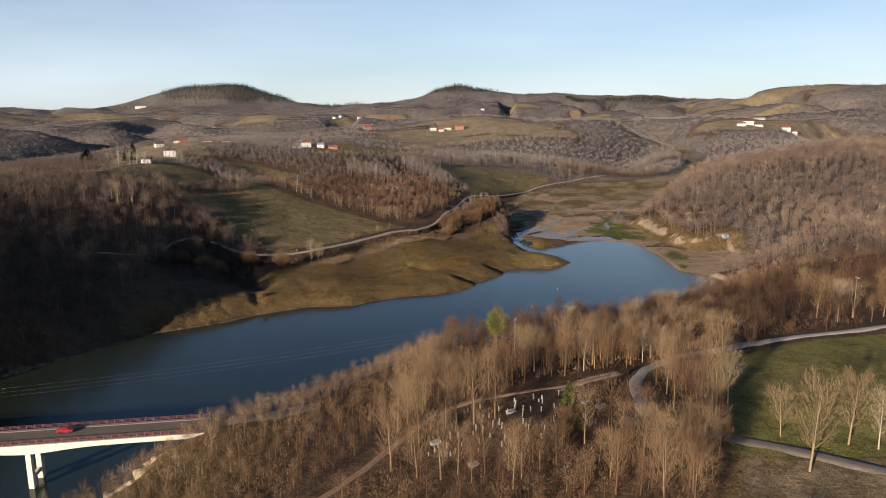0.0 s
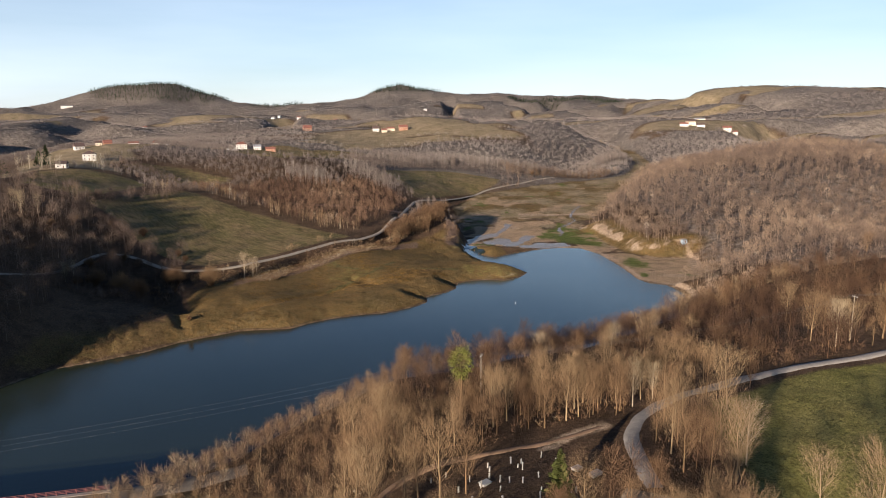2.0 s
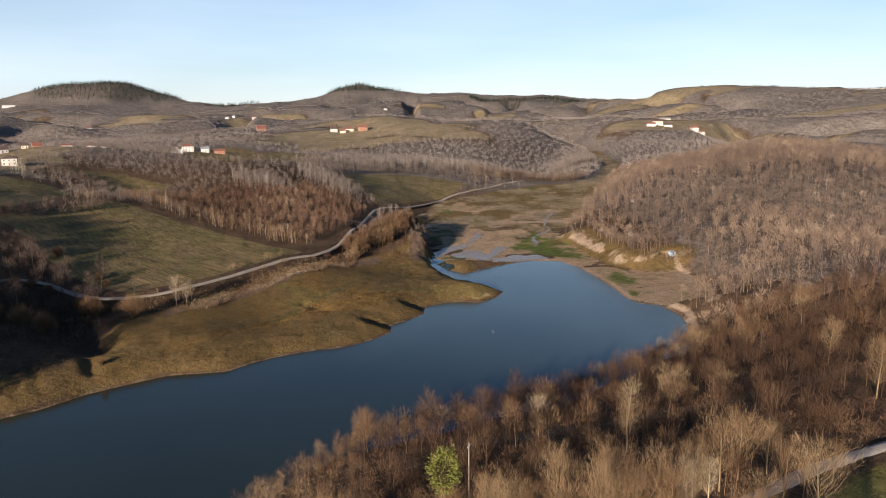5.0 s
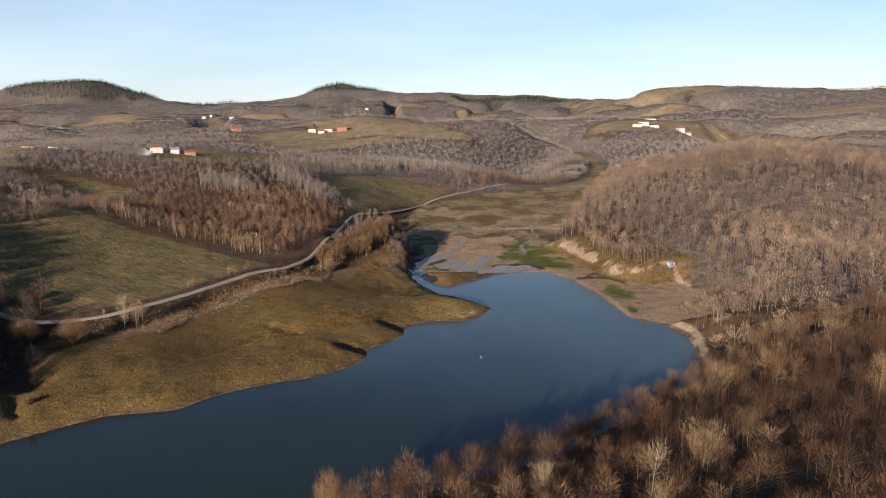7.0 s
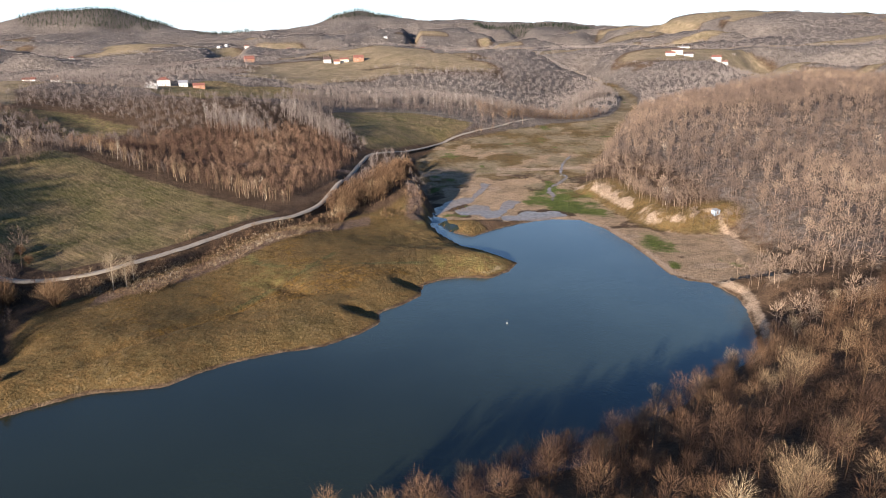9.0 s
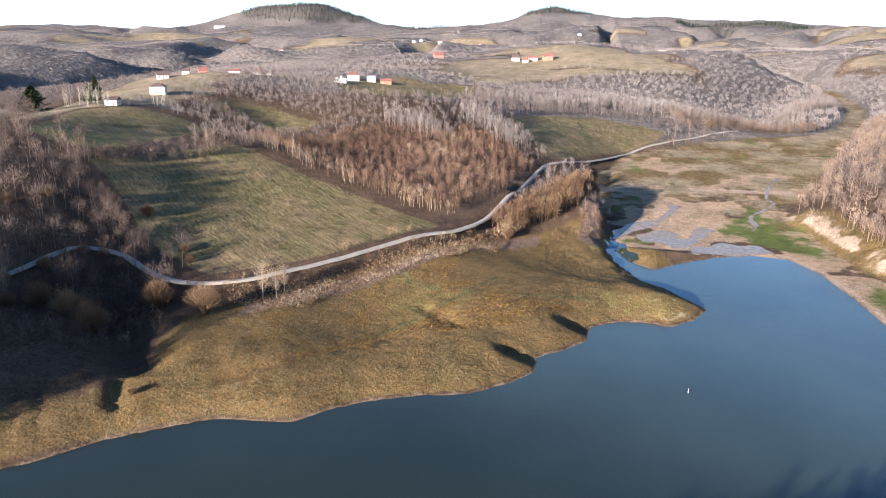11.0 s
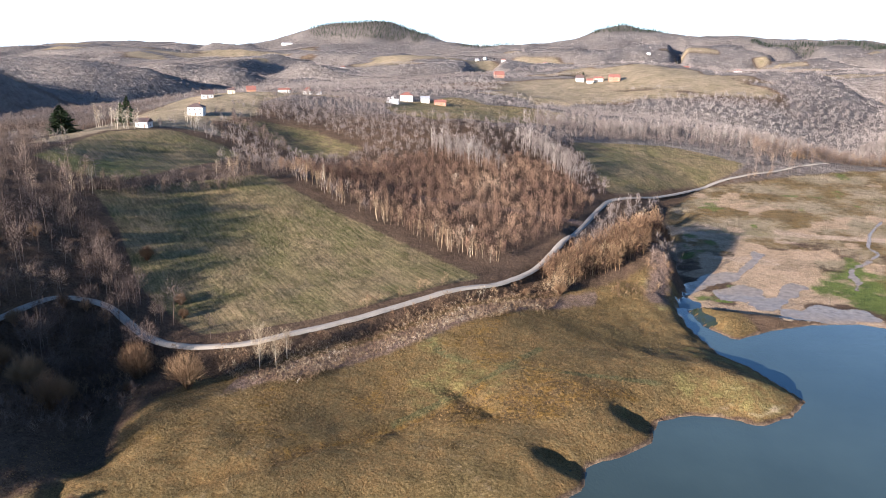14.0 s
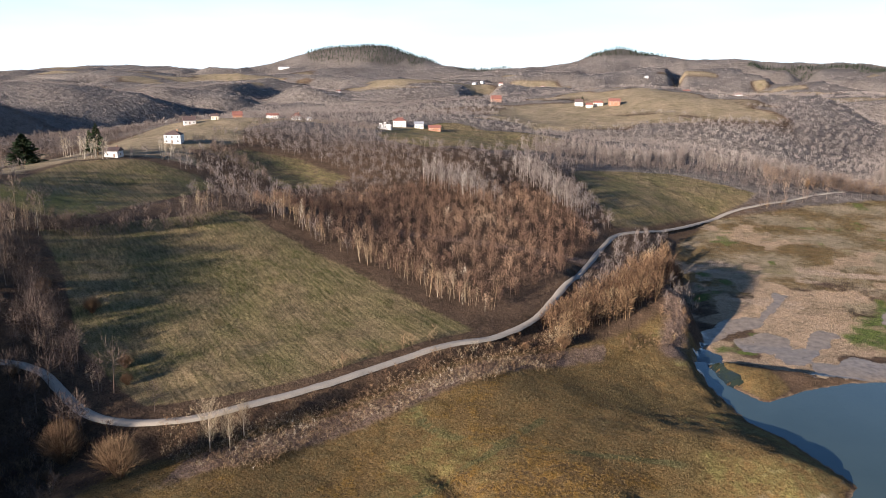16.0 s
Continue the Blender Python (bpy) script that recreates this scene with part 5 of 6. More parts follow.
# ---------------------------------------------------------------- single trees
OAKS = []
for i, (tall, spread, tint, lab) in enumerate([(15, 4.6, 0.54, "tall bare tree with a broad brown crown"), (13, 3.6, 0.42, "bare brown winter tree with rising branches"), (16, 3.8, 0.58, "tall pale bare tree with rising limbs"),
                                               (12, 4.2, 0.62, "pale bare tree with a round crown"), (11, 2.6, 0.32, "slim dark bare tree"), (14, 3.2, 0.78, "tall slim tree with whitish bark")]):
    parts = bare_tree(rng, tall, spread, 26, 1300, 0.019, 0.2, rng.uniform(0.7, 1.05), 5, 0.14)
    ob = tree_thing("bare_tree", parts, (MAT_TWIGS, MAT_TWIGS), (min(1, tint + 0.1), tint), at_ground(400 + 20 * i, -200), lab, group="bare trees of the near shore")
    OAKS.append(ob)
# the noted ones first, then the rest of the strip round the burial ground
NOTED = [(7, 157, 0, 1.15), (3, 160, 0, 0.95), (12, 158, 1, 1.0), (-6, 160, 3, 1.05), (76, 184, 3, 1.15), (79, 246, 3, 1.05), (80, 248, 3, 0.8), (71, 140, 3, 0.85), (70, 126, 2, 1.15), (83, 136, 2, 0.95), (88, 134, 5, 0.9), (61, 150, 2, 0.95), (66, 156, 5, 0.9), (97, 128, 1, 0.9)]
for x, y, k, size in NOTED:
    place(OAKS[k], x, y, rng.uniform(0, 360), size)
taken = [(x, y) for x, y, *_ in NOTED]
while len(taken) < 140:
    x, y = rng.uniform(-25, 125), rng.uniform(112, 205)
    p = np.array([x]), np.array([y])
    if open_land(*p)[0] or signed(*p, CEMETERY)[0] < 0 or signed(*p, STRIP)[0] > 0 or min(math.hypot(x - a, y - b) for a, b in taken) < 3.2:
        continue
    taken.append((x, y))
    k = rng.choice((0, 1, 1, 3, 4, 5, 2)) if x > 45 else rng.choice((0, 1, 1, 4, 4, 2))
    place(OAKS[k], x, y, rng.uniform(0, 360), rng.uniform(0.6, 0.95))
def fan_bush(rng, tall, wide, stems):
    """Many stems rising from one stool and spreading into a dense round head of twigs."""
    sv, sf, tv, tf = [], [], [], []
    for i in range(stems):
        a, q = rng.uniform(0, 6.283), math.sqrt(rng.random())
        root = Vector((math.cos(a), math.sin(a), 0)) * rng.uniform(0, 0.5)
        tip = Vector((math.cos(a) * wide * q, math.sin(a) * wide * q, tall * math.sqrt(max(0.12, 1 - 0.8 * q * q)) * rng.uniform(0.75, 1.05)))
        mid = root.lerp(tip, 0.5) + Vector((0, 0, tall * 0.08 * q))
        if i % 9 == 0:
            v, f = tube([root - Vector((0, 0, 0.4)), mid, tip], [0.07, 0.04, 0.012], 3)
            sf += [tuple(k + len(sv) for k in t) for t in f]
            sv += v
        for k in range(5):
            p = mid.lerp(tip, rng.uniform(-0.3, 0.8))
            d = ((tip - mid).normalized() + Vector((rng.gauss(0, 0.3), rng.gauss(0, 0.3), rng.gauss(0.1, 0.25)))) * tall * rng.uniform(0.13, 0.24)
            w = d.cross(Vector((rng.gauss(0, 1), rng.gauss(0, 1), rng.gauss(0, 1)))).normalized() * rng.uniform(0.014, 0.028)
            o = len(tv)
            tv += [p - w, p + w, p + d]
            tf.append((o, o + 1, o + 2))
    return (np.array(sv), np.array(sf)), (np.array(tv), np.array(tf))


BUSHES = []
for i, (tall, spread, tint, lab) in enumerate([(8.0, 4.0, 0.46, "large bare bush with a dense fan of tan twigs"), (6.5, 3.4, 0.36, "rounded leafless brown bush with many stems")]):
    BUSHES.append(tree_thing("bush", fan_bush(rng, tall, spread, 620), (MAT_TWIGS, MAT_TWIGS), (tint - 0.1, tint), at_ground(-125.5 + 9.0 * i, 394.5 + 22 * i), lab, "bush", "bushes on the western bank"))
for x, y, k, size in [(-135, 393, 0, 1.45), (-147.6, 396, 1, 1.5), (-125.1, 389.0, 1, 1.6), (-94.4, 406.8, 0, 1.5), (-113.6, 411.2, 1, 1.7), (-120, 419, 1, 1.2), (-155, 391, 1, 0.8), (-92.4, 356, 1, 0.42), (-147, 468, 1, 0.9), (-163, 466, 1, 0.9), (-184, 434, 1, 0.8), (-178, 450, 0, 0.7), (-112, 404, 1, 0.5), (5, 517, 1, 0.9), (-8, 509, 1, 0.5), (-116, 441, 1, 0.6), (-122, 449, 1, 0.7), (-152, 429, 1, 0.8), (-158, 415, 0, 0.8), (-163, 400, 1, 0.9), (-138, 430, 1, 0.7), (-146, 432, 0, 0.6)]:
    place(BUSHES[k], x, y, rng.uniform(0, 360), size)
OPEN_TREES = [(-157, 393, 5, 0.8), (-160, 390, 5, 0.7), (-201, 439, 5, 0.85), (-206, 442, 5, 0.8), (-195, 445, 5, 0.7), (4, 517, 3, 0.6), (-80.0, 423.3, 5, 1.0), (-76.1, 426.4, 5, 0.75), (-75, 432, 5, 0.7), (111, 295, 3, 1.05), (107, 298, 3, 0.7), (165, 319, 3, 0.85), (90.5, 322, 5, 0.6), (60, 226, 2, 0.7), (140, 270, 2, 0.85), (100, 262, 3, 0.7), (45, 244, 5, 0.75), (172, 372, 5, 0.4), (166, 377, 3, 0.3), (190, 370, 5, 0.55),
              (150, 352, 3, 0.5), (147, 347, 5, 0.5), (163, 352, 5, 0.6)]
for x, y, k, size in OPEN_TREES:
    place(OAKS[k], x, y, rng.uniform(0, 360), size)
for ob in OAKS:      # the patterns themselves join the wood above the lane
    x, y = rng.uniform(95, 150), rng.uniform(222, 245)
    ob.matrix_world = at_ground(x, y)

# ---------------------------------------------------------------- the bridge
MAT_CONCRETE = simple("sunlit_concrete", (0.62, 0.57, 0.47), 0.85, 0.12, 0.25, 4.0)
MAT_DECK = simple("worn_bridge_asphalt", (0.125, 0.098, 0.074), 0.9, 0.35, 0.2, 5.0)
MAT_WALK = simple("grey_walkway", (0.21, 0.17, 0.145), 0.9, 0.2, 0.5, 5.0)
MAT_RAIL = simple("faded_red_rail_paint", (0.18, 0.060, 0.052), 0.6, 0.2, 0.5, 6.0)
MAT_WHITE = simple("white_render", (0.54, 0.515, 0.475), 0.85, 0.08, 0.3, 5.0)
MAT_CREAM = simple("cream_render", (0.62, 0.52, 0.38), 0.85, 0.1, 0.3, 5.0)
MAT_BRICK = simple("bare_red_block", (0.30, 0.15, 0.09), 0.9, 0.15, 0.4, 5.0)
MAT_TILE = simple("red_roof_tiles", (0.21, 0.085, 0.062), 0.8, 0.25, 0.5, 4.0)
MAT_TILE_DARK = simple("dark_roof_tiles", (0.10, 0.065, 0.055), 0.8, 0.25, 0.5, 4.0)
MAT_TILE_GREY = simple("grey_roof_sheet", (0.26, 0.26, 0.27), 0.6, 0.15, 0.5, 4.0)
MAT_GLASS = simple("dark_window_glass", (0.03, 0.035, 0.045), 0.1, 0.1, 0.5, 2.0, specular=0.5)
MAT_FRAME = simple("window_frame_paint", (0.55, 0.5, 0.45), 0.6, 0.1, 1.0, 6.0)
MAT_DOOR = simple("brown_door_wood", (0.14, 0.08, 0.045), 0.6, 0.2, 1.0, 6.0)
MAT_POLE = simple("weathered_pole_wood", (0.25, 0.21, 0.165), 0.9, 0.2, 1.0, 6.0)
MAT_STEEL = simple("dull_steel", (0.42, 0.42, 0.43), 0.45, 0.1, 1.0, 8.0, metal=0.8)
MAT_STONE = simple("white_gravestone", (0.37, 0.345, 0.30), 0.8, 0.25, 1.5, 8.0)
MAT_STONE_GREY = simple("grey_gravestone", (0.36, 0.34, 0.31), 0.8, 0.2, 1.5, 8.0)
MAT_ROCK = simple("pale_shore_rock", (0.50, 0.41, 0.29), 0.95, 0.25, 0.35, 2.0)

DECK_Z, WIDE, SPAN = 13.2, 10.4, 205.0
bridge_turn = 188.6                               # runs from the near abutment to the west
bridge = base("road_bridge", pose(-68.5, 187.0, 0, 0, 0, bridge_turn), "concrete road bridge with red railings crossing the lake", "bridge")
PIERS = [44, 96, 148]


def soffit(s):
    near = min(abs(s - p) for p in PIERS)
    return 1.15 + 1.25 * math.exp(-(near / 11.0) ** 2)


bm = bmesh.new()
rings = []
for i in range(126):
    s = -2 + (SPAN + 4) * i / 125
    d = soffit(s)
    rings.append([bm.verts.new((s, y, z)) for y, z in ((-WIDE / 2, DECK_Z), (-WIDE / 2, DECK_Z - 0.45), (-WIDE / 2 + 0.35, DECK_Z - 0.5), (-WIDE / 2 + 0.5, DECK_Z - 0.4 - d), (WIDE / 2 - 0.5, DECK_Z - 0.4 - d), (WIDE / 2 - 0.35, DECK_Z - 0.5), (WIDE / 2, DECK_Z - 0.45), (WIDE / 2, DECK_Z))])
for a, b in zip(rings, rings[1:]):
    for k in range(8):
        bm.faces.new((a[k], a[(k + 1) % 8], b[(k + 1) % 8], b[k]))
bm.faces.new(rings[0]), bm.faces.new(rings[-1][::-1])
bmesh.ops.recalc_face_normals(bm, faces=bm.faces)
part("girder", bm, MAT_CONCRETE, bridge, "pale concrete box girder, deeper at the piers")
part("carriageway", boxed(-8, SPAN + 8, -WIDE / 2 + 1.3, WIDE / 2 - 1.3, DECK_Z + 0.004, DECK_Z + 0.06), MAT_DECK, bridge, "worn grey asphalt carriageway")
for side in (-1, 1):
    y = side * (WIDE / 2 - 0.65)
    part("walkway", boxed(-2, SPAN, y - 0.62, y + 0.62, DECK_Z + 0.004, DECK_Z + 0.2, bevel=0.04), MAT_WALK, bridge, "grey raised walkway")
    yr = side * (WIDE / 2 - 0.2)
    for z in (0.62, 0.95, 1.28):
        part("rail", boxed(-2, SPAN, yr - 0.045, yr + 0.045, DECK_Z + z - 0.035, DECK_Z + z + 0.035), MAT_RAIL, bridge, "faded red steel rail")
post_mesh = bpy.data.meshes.new("rail_post")
pb = boxed(-0.09, 0.09, -0.08, 0.08, 0, 1.36, bevel=0.015)
pb.to_mesh(post_mesh)
pb.free()
post_mesh.materials.append(MAT_RAIL)
for side in (-1, 1):
    for i in range(96):
        p = new("rail_post", post_mesh)
        p.parent = bridge
        p.location = (1 + i * 2.1, side * (WIDE / 2 - 0.2), DECK_Z + 0.004)
for s in PIERS:
    for side in (-1, 1):
        bm = bmesh.new()
        box(bm, s - 0.75, s + 0.75, side * 3.0 - 0.8, side * 3.0 + 0.8, -4.5, DECK_Z - 0.4 - soffit(s) + 0.05, bevel=0.12)
        part("pier", bm, MAT_CONCRETE, bridge)
    part("tie_beam", boxed(s - 0.45, s + 0.45, -2.1, 2.1, 2.2, 3.4, bevel=0.05), MAT_CONCRETE, bridge)
part("abutment", boxed(-6, 1.0, -WIDE / 2 + 0.1, WIDE / 2 - 0.1, 6, DECK_Z - 0.5, bevel=0.1), MAT_CONCRETE, bridge)
ribbon("approach_road", [(-61, 188), (-54, 189.2), (-46, 191), (-36, 194)], 5.5, MAT_ASPHALT, "grey approach road leading off the bridge", 0.15)


def car(m, paint, label):
    ob = base("car", m, label, "car")
    body = simple("car_paint", paint, 0.3, 0.05, 1.0, 3.0, specular=0.5)
    bm = bmesh.new()
    prof = [(-2.05, 0.35), (-2.1, 0.75), (-1.95, 0.95), (-1.2, 1.02), (-0.75, 1.42), (0.75, 1.46), (1.55, 1.05), (2.05, 0.95), (2.1, 0.6), (2.0, 0.35)]
    rows = []
    for y in (-0.82, -0.72, 0.72, 0.82):
        tuck = 0.12 if abs(y) > 0.8 else 0.0
        rows.append([bm.verts.new((x, y, z - (tuck if z > 1.1 else 0))) for x, z in prof])
    for a, b in zip(rows, rows[1:]):
        for k in range(len(prof)):
            bm.faces.new((a[k], b[k], b[(k + 1) % len(prof)], a[(k + 1) % len(prof)]))
    bm.faces.new(rows[0]), bm.faces.new(rows[-1][::-1])
    bmesh.ops.recalc_face_normals(bm, faces=bm.faces)
    part("body", bm, body, ob)
    for y in (-0.83, 0.815):
        part("side_window", boxed(-0.7, 0.95, y, y + 0.015, 1.05, 1.3), MAT_GLASS, ob, "dark side window")
    for x, t in ((-1.02, -0.45), (1.2, 0.5)):
        bm = boxed(-0.02, 0.02, -0.66, 0.66, -0.24, 0.24)
        bmesh.ops.transform(bm, verts=bm.verts, matrix=Matrix.Translation((x, 0, 1.27)) @ Matrix.Rotation(-t * 1.6, 4, "Y"))
        part("windscreen", bm, MAT_GLASS, ob, "dark windscreen")
    for x in (-1.3, 1.3):
        for y in (-0.8, 0.8):
            bm = bmesh.new()
            bmesh.ops.create_cone(bm, cap_ends=True, segments=16, radius1=0.31, radius2=0.31, depth=0.2)
            bmesh.ops.transform(bm, verts=bm.verts, matrix=Matrix.Translation((x, y, 0.31)) @ Matrix.Rotation(math.pi / 2, 4, "X"))
            part("wheel", bm, MAT_GLASS, ob, "black wheel")
    for y in (-0.55, 0.55):
        part("headlight", boxed(-2.12, -2.06, y - 0.16, y + 0.16, 0.68, 0.84), MAT_STONE, ob, "pale headlight")
    return ob


CAR_S = 36.0
car(bridge.matrix_world @ pose(CAR_S, -1.6, DECK_Z + 0.064), (0.33, 0.018, 0.02), "small red car driving across the bridge")

# ---------------------------------------------------------------- houses
def house(x, y, turn, wide, deep, walls, roof_h, wall_mat, roof_mat, label, hip=False, storeys=2, group=""):
    ob = base("house", at_ground(x, y, turn, 1.0, 0.0), label, "house", group)
    z0 = -3.0
    part("wall", boxed(-wide / 2, wide / 2, -deep / 2, deep / 2, z0, walls), wall_mat, ob)
    bm = bmesh.new()
    o = 0.55
    a, b, zl = wide / 2 + o, deep / 2 + o, walls - 0.12
    inset = min(a, b) * 0.95 if hip else 0.0
    low = [bm.verts.new(p) for p in ((-a, -b, zl), (a, -b, zl), (a, b, zl), (-a, b, zl))]
    top = [bm.verts.new((-a + inset, 0, walls + roof_h)), bm.verts.new((a - inset, 0, walls + roof_h))]
    for f in ((low[0], low[1], top[1], top[0]), (low[2], low[3], top[0], top[1]), (low[1], low[2], top[1]), (low[3], low[0], top[0]), (low[3], low[2], low[1], low[0])):
        bm.faces.new(f)
    roof = part("roof", bm, roof_mat, ob)
    part("chimney", boxed(wide * 0.18, wide * 0.18 + 0.7, 0.4, 1.1, walls + roof_h * 0.4, walls + roof_h + 0.7, bevel=0.03), MAT_BRICK, roof)
    n = max(2, int(wide / 3))
    for fl in range(storeys):
        zc = 1.5 + fl * 2.8
        if zc + 0.7 > walls:
            break
        for i in range(n):
            xc = -wide / 2 + wide * (i + 0.5) / n
            if fl == 0 and i == n // 2:
                part("door", boxed(xc - 0.5, xc + 0.5, -deep / 2 - 0.05, -deep / 2 + 0.02, 0.0, 2.1), MAT_DOOR, ob, "dark wooden front door")
                continue
            w = part("window", boxed(xc - 0.65, xc + 0.65, -deep / 2 - 0.06, -deep / 2 + 0.03, zc - 0.65, zc + 0.65, bevel=0.02), MAT_FRAME, ob)
            part("pane", boxed(xc - 0.52, xc + 0.52, -deep / 2 - 0.075, -deep / 2 - 0.064, zc - 0.54, zc + 0.54), MAT_GLASS, w, "dark pane")
        for side in (-1, 1):
            xs = side * (wide / 2 + 0.02)
            w = part("window", boxed(xs - 0.04, xs + 0.04, -0.6, 0.6, zc - 0.65, zc + 0.65, bevel=0.015), MAT_FRAME, ob)
            part("pane", boxed(xs + side * 0.045 - 0.005, xs + side * 0.045 + 0.005, -0.48, 0.48, zc - 0.54, zc + 0.54), MAT_GLASS, w, "dark pane")
    return ob


W, C, B, R, D, G = MAT_WHITE, MAT_CREAM, MAT_BRICK, MAT_TILE, MAT_TILE_DARK, MAT_TILE_GREY
house(-272, 717, 18, 11, 10, 5.8, 2.6, W, D, "white two-storey farmhouse with a dark hipped roof", hip=True)
house(-266, 645, 8, 8, 7, 3.6, 2.2, W, D, "white farmhouse behind a row of bare birches", storeys=1)
house(-322, 819, 35, 9.5, 8, 3.2, 3.2, W, D, "low white house with a dark gabled roof", storeys=1)
house(-309, 838, 20, 6, 5, 3.0, 2.0, C, D, "small cream outbuilding with a dark roof", storeys=1)
house(-326, 909, 30, 8.5, 8, 4.0, 3.6, B, R, "house with a red-brown tiled roof among bare trees", storeys=1)
house(-312, 956, 12, 11.5, 7, 4.0, 1.8, W, R, "long white house with a low red roof")
house(-287, 958, 10, 8.5, 8, 3.8, 3.2, W, R, "white house with a bright red hipped roof", hip=True)
house(-273, 955, 10, 5, 4, 2.6, 1.4, W, G, "tiny white shed beside the red-roofed house", storeys=1)
house(-187, 986, 15, 13, 10, 6.0, 3.0, W, R, "white two-storey house with a red hipped roof", hip=True)
house(-168, 992, 15, 9, 8, 4.0, 2.6, W, G, "white house extension with a grey roof", storeys=1)
house(-150, 985, 12, 12, 7, 3.2, 2.4, B, R, "low brick barn with a brown tiled roof", storeys=1)
house(-139, 1343, 20, 14, 11, 4.5, 5.0, B, R, "red brick house with a steep red roof")
house(-16, 1263, 10, 10, 9, 4.5, 4.0, W, D, "white gabled farmhouse under a dark roof")
house(-2, 1250, 10, 8, 7, 3.4, 2.8, C, R, "small cream farm building with a red roof", storeys=1)
house(9, 1262, 5, 12, 8, 4.0, 2.6, C, R, "cream farmhouse with a red tiled roof", storeys=1)
house(30, 1258, 8, 14, 9, 5.0, 3.4, B, R, "orange brick farmhouse with a red roof")
house(177, 1910, -5, 26, 11, 6.0, 2.6, W, G, "long white house with a pale grey roof")
house(192, 1925, -5, 14, 10, 8.5, 3.0, W, R, "white house with a red roof behind a long building")
house(268, 1750, -10, 14, 12, 9.0, 3.0, W, R, "tall white house with a red hipped roof", hip=True)
house(238, 1752, -5, 18, 9, 4.0, 2.6, C, G, "long barn with a grey roof", storeys=1)
house(290, 1738, -20, 14, 9, 4.5, 3.0, W, R, "white farm building with a reddish roof", storeys=1)
house(577, 1365, -15, 18, 11, 6.5, 3.2, C, D, "cream farmhouse with a dark roof on a sunny slope")
house(556, 1345, -15, 15, 9, 4.0, 2.8, W, R, "white farm building with a red roof on the slope", storeys=1)
house(585, 1338, -8, 14, 8, 3.6, 2.4, W, D, "low white barn with a dark roof", storeys=1)
house(642, 1350, -20, 15, 11, 5.5, 3.4, W, R, "white house with a red tiled roof on the hill")
house(662, 1358, -20, 10, 8, 4.0, 2.6, W, R, "small white house with a red roof", storeys=1)
house(700, 1600, 0, 22, 10, 4.0, 2.4, C, G, "long low barn alone on a field", storeys=1)
house(-1400, 3380, 10, 48, 12, 8.0, 2.0, W, G, "long white building high on a far slope")
hr = random.Random(5)
for k in range(12):        # the far village
    a = radians(6.9 - 2.4 * k / 11 + hr.uniform(-0.1, 0.1))
    d = 2450 + hr.uniform(-90, 90)
    house(13 - math.sin(a) * d, 274 + math.cos(a) * d, hr.uniform(-30, 30), hr.uniform(9, 13), hr.uniform(8, 10), hr.uniform(4, 6), 3.0, hr.choice((W, W, C)), hr.choice((R, G, D, R)), "distant white village house with a tiled roof", group="houses of the far village")
for px, d in ((740, 2300), (748, 2310), (848, 2400), (835, 2250), (600, 1900), (880, 2100), (1130, 2700)):
    a = radians(12.1) - math.atan((px - 784) / 1262)
    house(13 - math.sin(a) * d, 274 + math.cos(a) * d, hr.uniform(-30, 30), hr.uniform(9, 13), 9, hr.uniform(4, 6), 3.0, W, hr.choice((R, G)), "lone white house among distant woods", group="scattered far houses")
for px, d in ((1475, 2500), (1490, 2520), (1510, 2530), (1525, 2500), (1545, 2520)):
    a = radians(-9.18) - math.atan((px - 784) / 1262)
    house(5 - math.sin(a) * d, 121 + math.cos(a) * d, hr.uniform(-30, 30), hr.uniform(9, 13), 9, hr.uniform(4, 6), 3.0, hr.choice((W, C)), hr.choice((R, G)), "small house standing on the far ridge", group="houses on the far ridge")

# unfinished white house: walls of uneven height, no roof
shell = base("unfinished_house", at_ground(-191, 948, 8), "roofless white shell of a house with uneven walls", "house")
for i, (x, w, z) in enumerate([(-5.5, 1.6, 4.2), (-3.6, 2.2, 6.2), (-1.4, 1.8, 4.6), (0.6, 2.2, 7.0), (2.8, 2.0, 5.0), (4.9, 1.8, 3.4)]):
    part("wall", boxed(x - w / 2 - 0.15, x + w / 2 + 0.15, -4 - 0.002 * i, -3.5, -2, z), MAT_WHITE, shell)
for x in (-6.4, 5.9):
    part("wall", boxed(x - 0.3, x + 0.3, -3.49, 4, -2, 3.6), MAT_WHITE, shell)
part("wall", boxed(-6.09, 5.59, 3.4, 4, -2, 4.4), MAT_WHITE, shell)

# ---------------------------------------------------------------- poles and wires
def power_pole(x, y, top, turn, label):
    ob = base("power_pole", at_ground(x, y, turn), label, "power pole")
    tall = top - ob.matrix_world.translation.z
    bm = bmesh.new()
    bmesh.ops.create_cone(bm, cap_ends=True, segments=10, radius1=0.16, radius2=0.1, depth=tall + 0.5)
    bmesh.ops.transform(bm, verts=bm.verts, matrix=Matrix.Translation((0, 0, (tall - 0.5) / 2)))
    part("mast", bm, MAT_POLE, ob)
    arm = part("cross_arm", boxed(-1.0, 1.0, -0.16, -0.04, tall - 0.75, tall - 0.6, bevel=0.01), MAT_STEEL, ob)
    for dx in (-0.9, 0.0, 0.9):
        bm = bmesh.new()
        bmesh.ops.create_cone(bm, cap_ends=True, segments=8, radius1=0.07, radius2=0.04, depth=0.3)
        bmesh.ops.transform(bm, verts=bm.verts, matrix=Matrix.Translation((dx, -0.1, tall - 0.45)))
        part("insulator", bm, MAT_STONE_GREY, arm)
    return ob


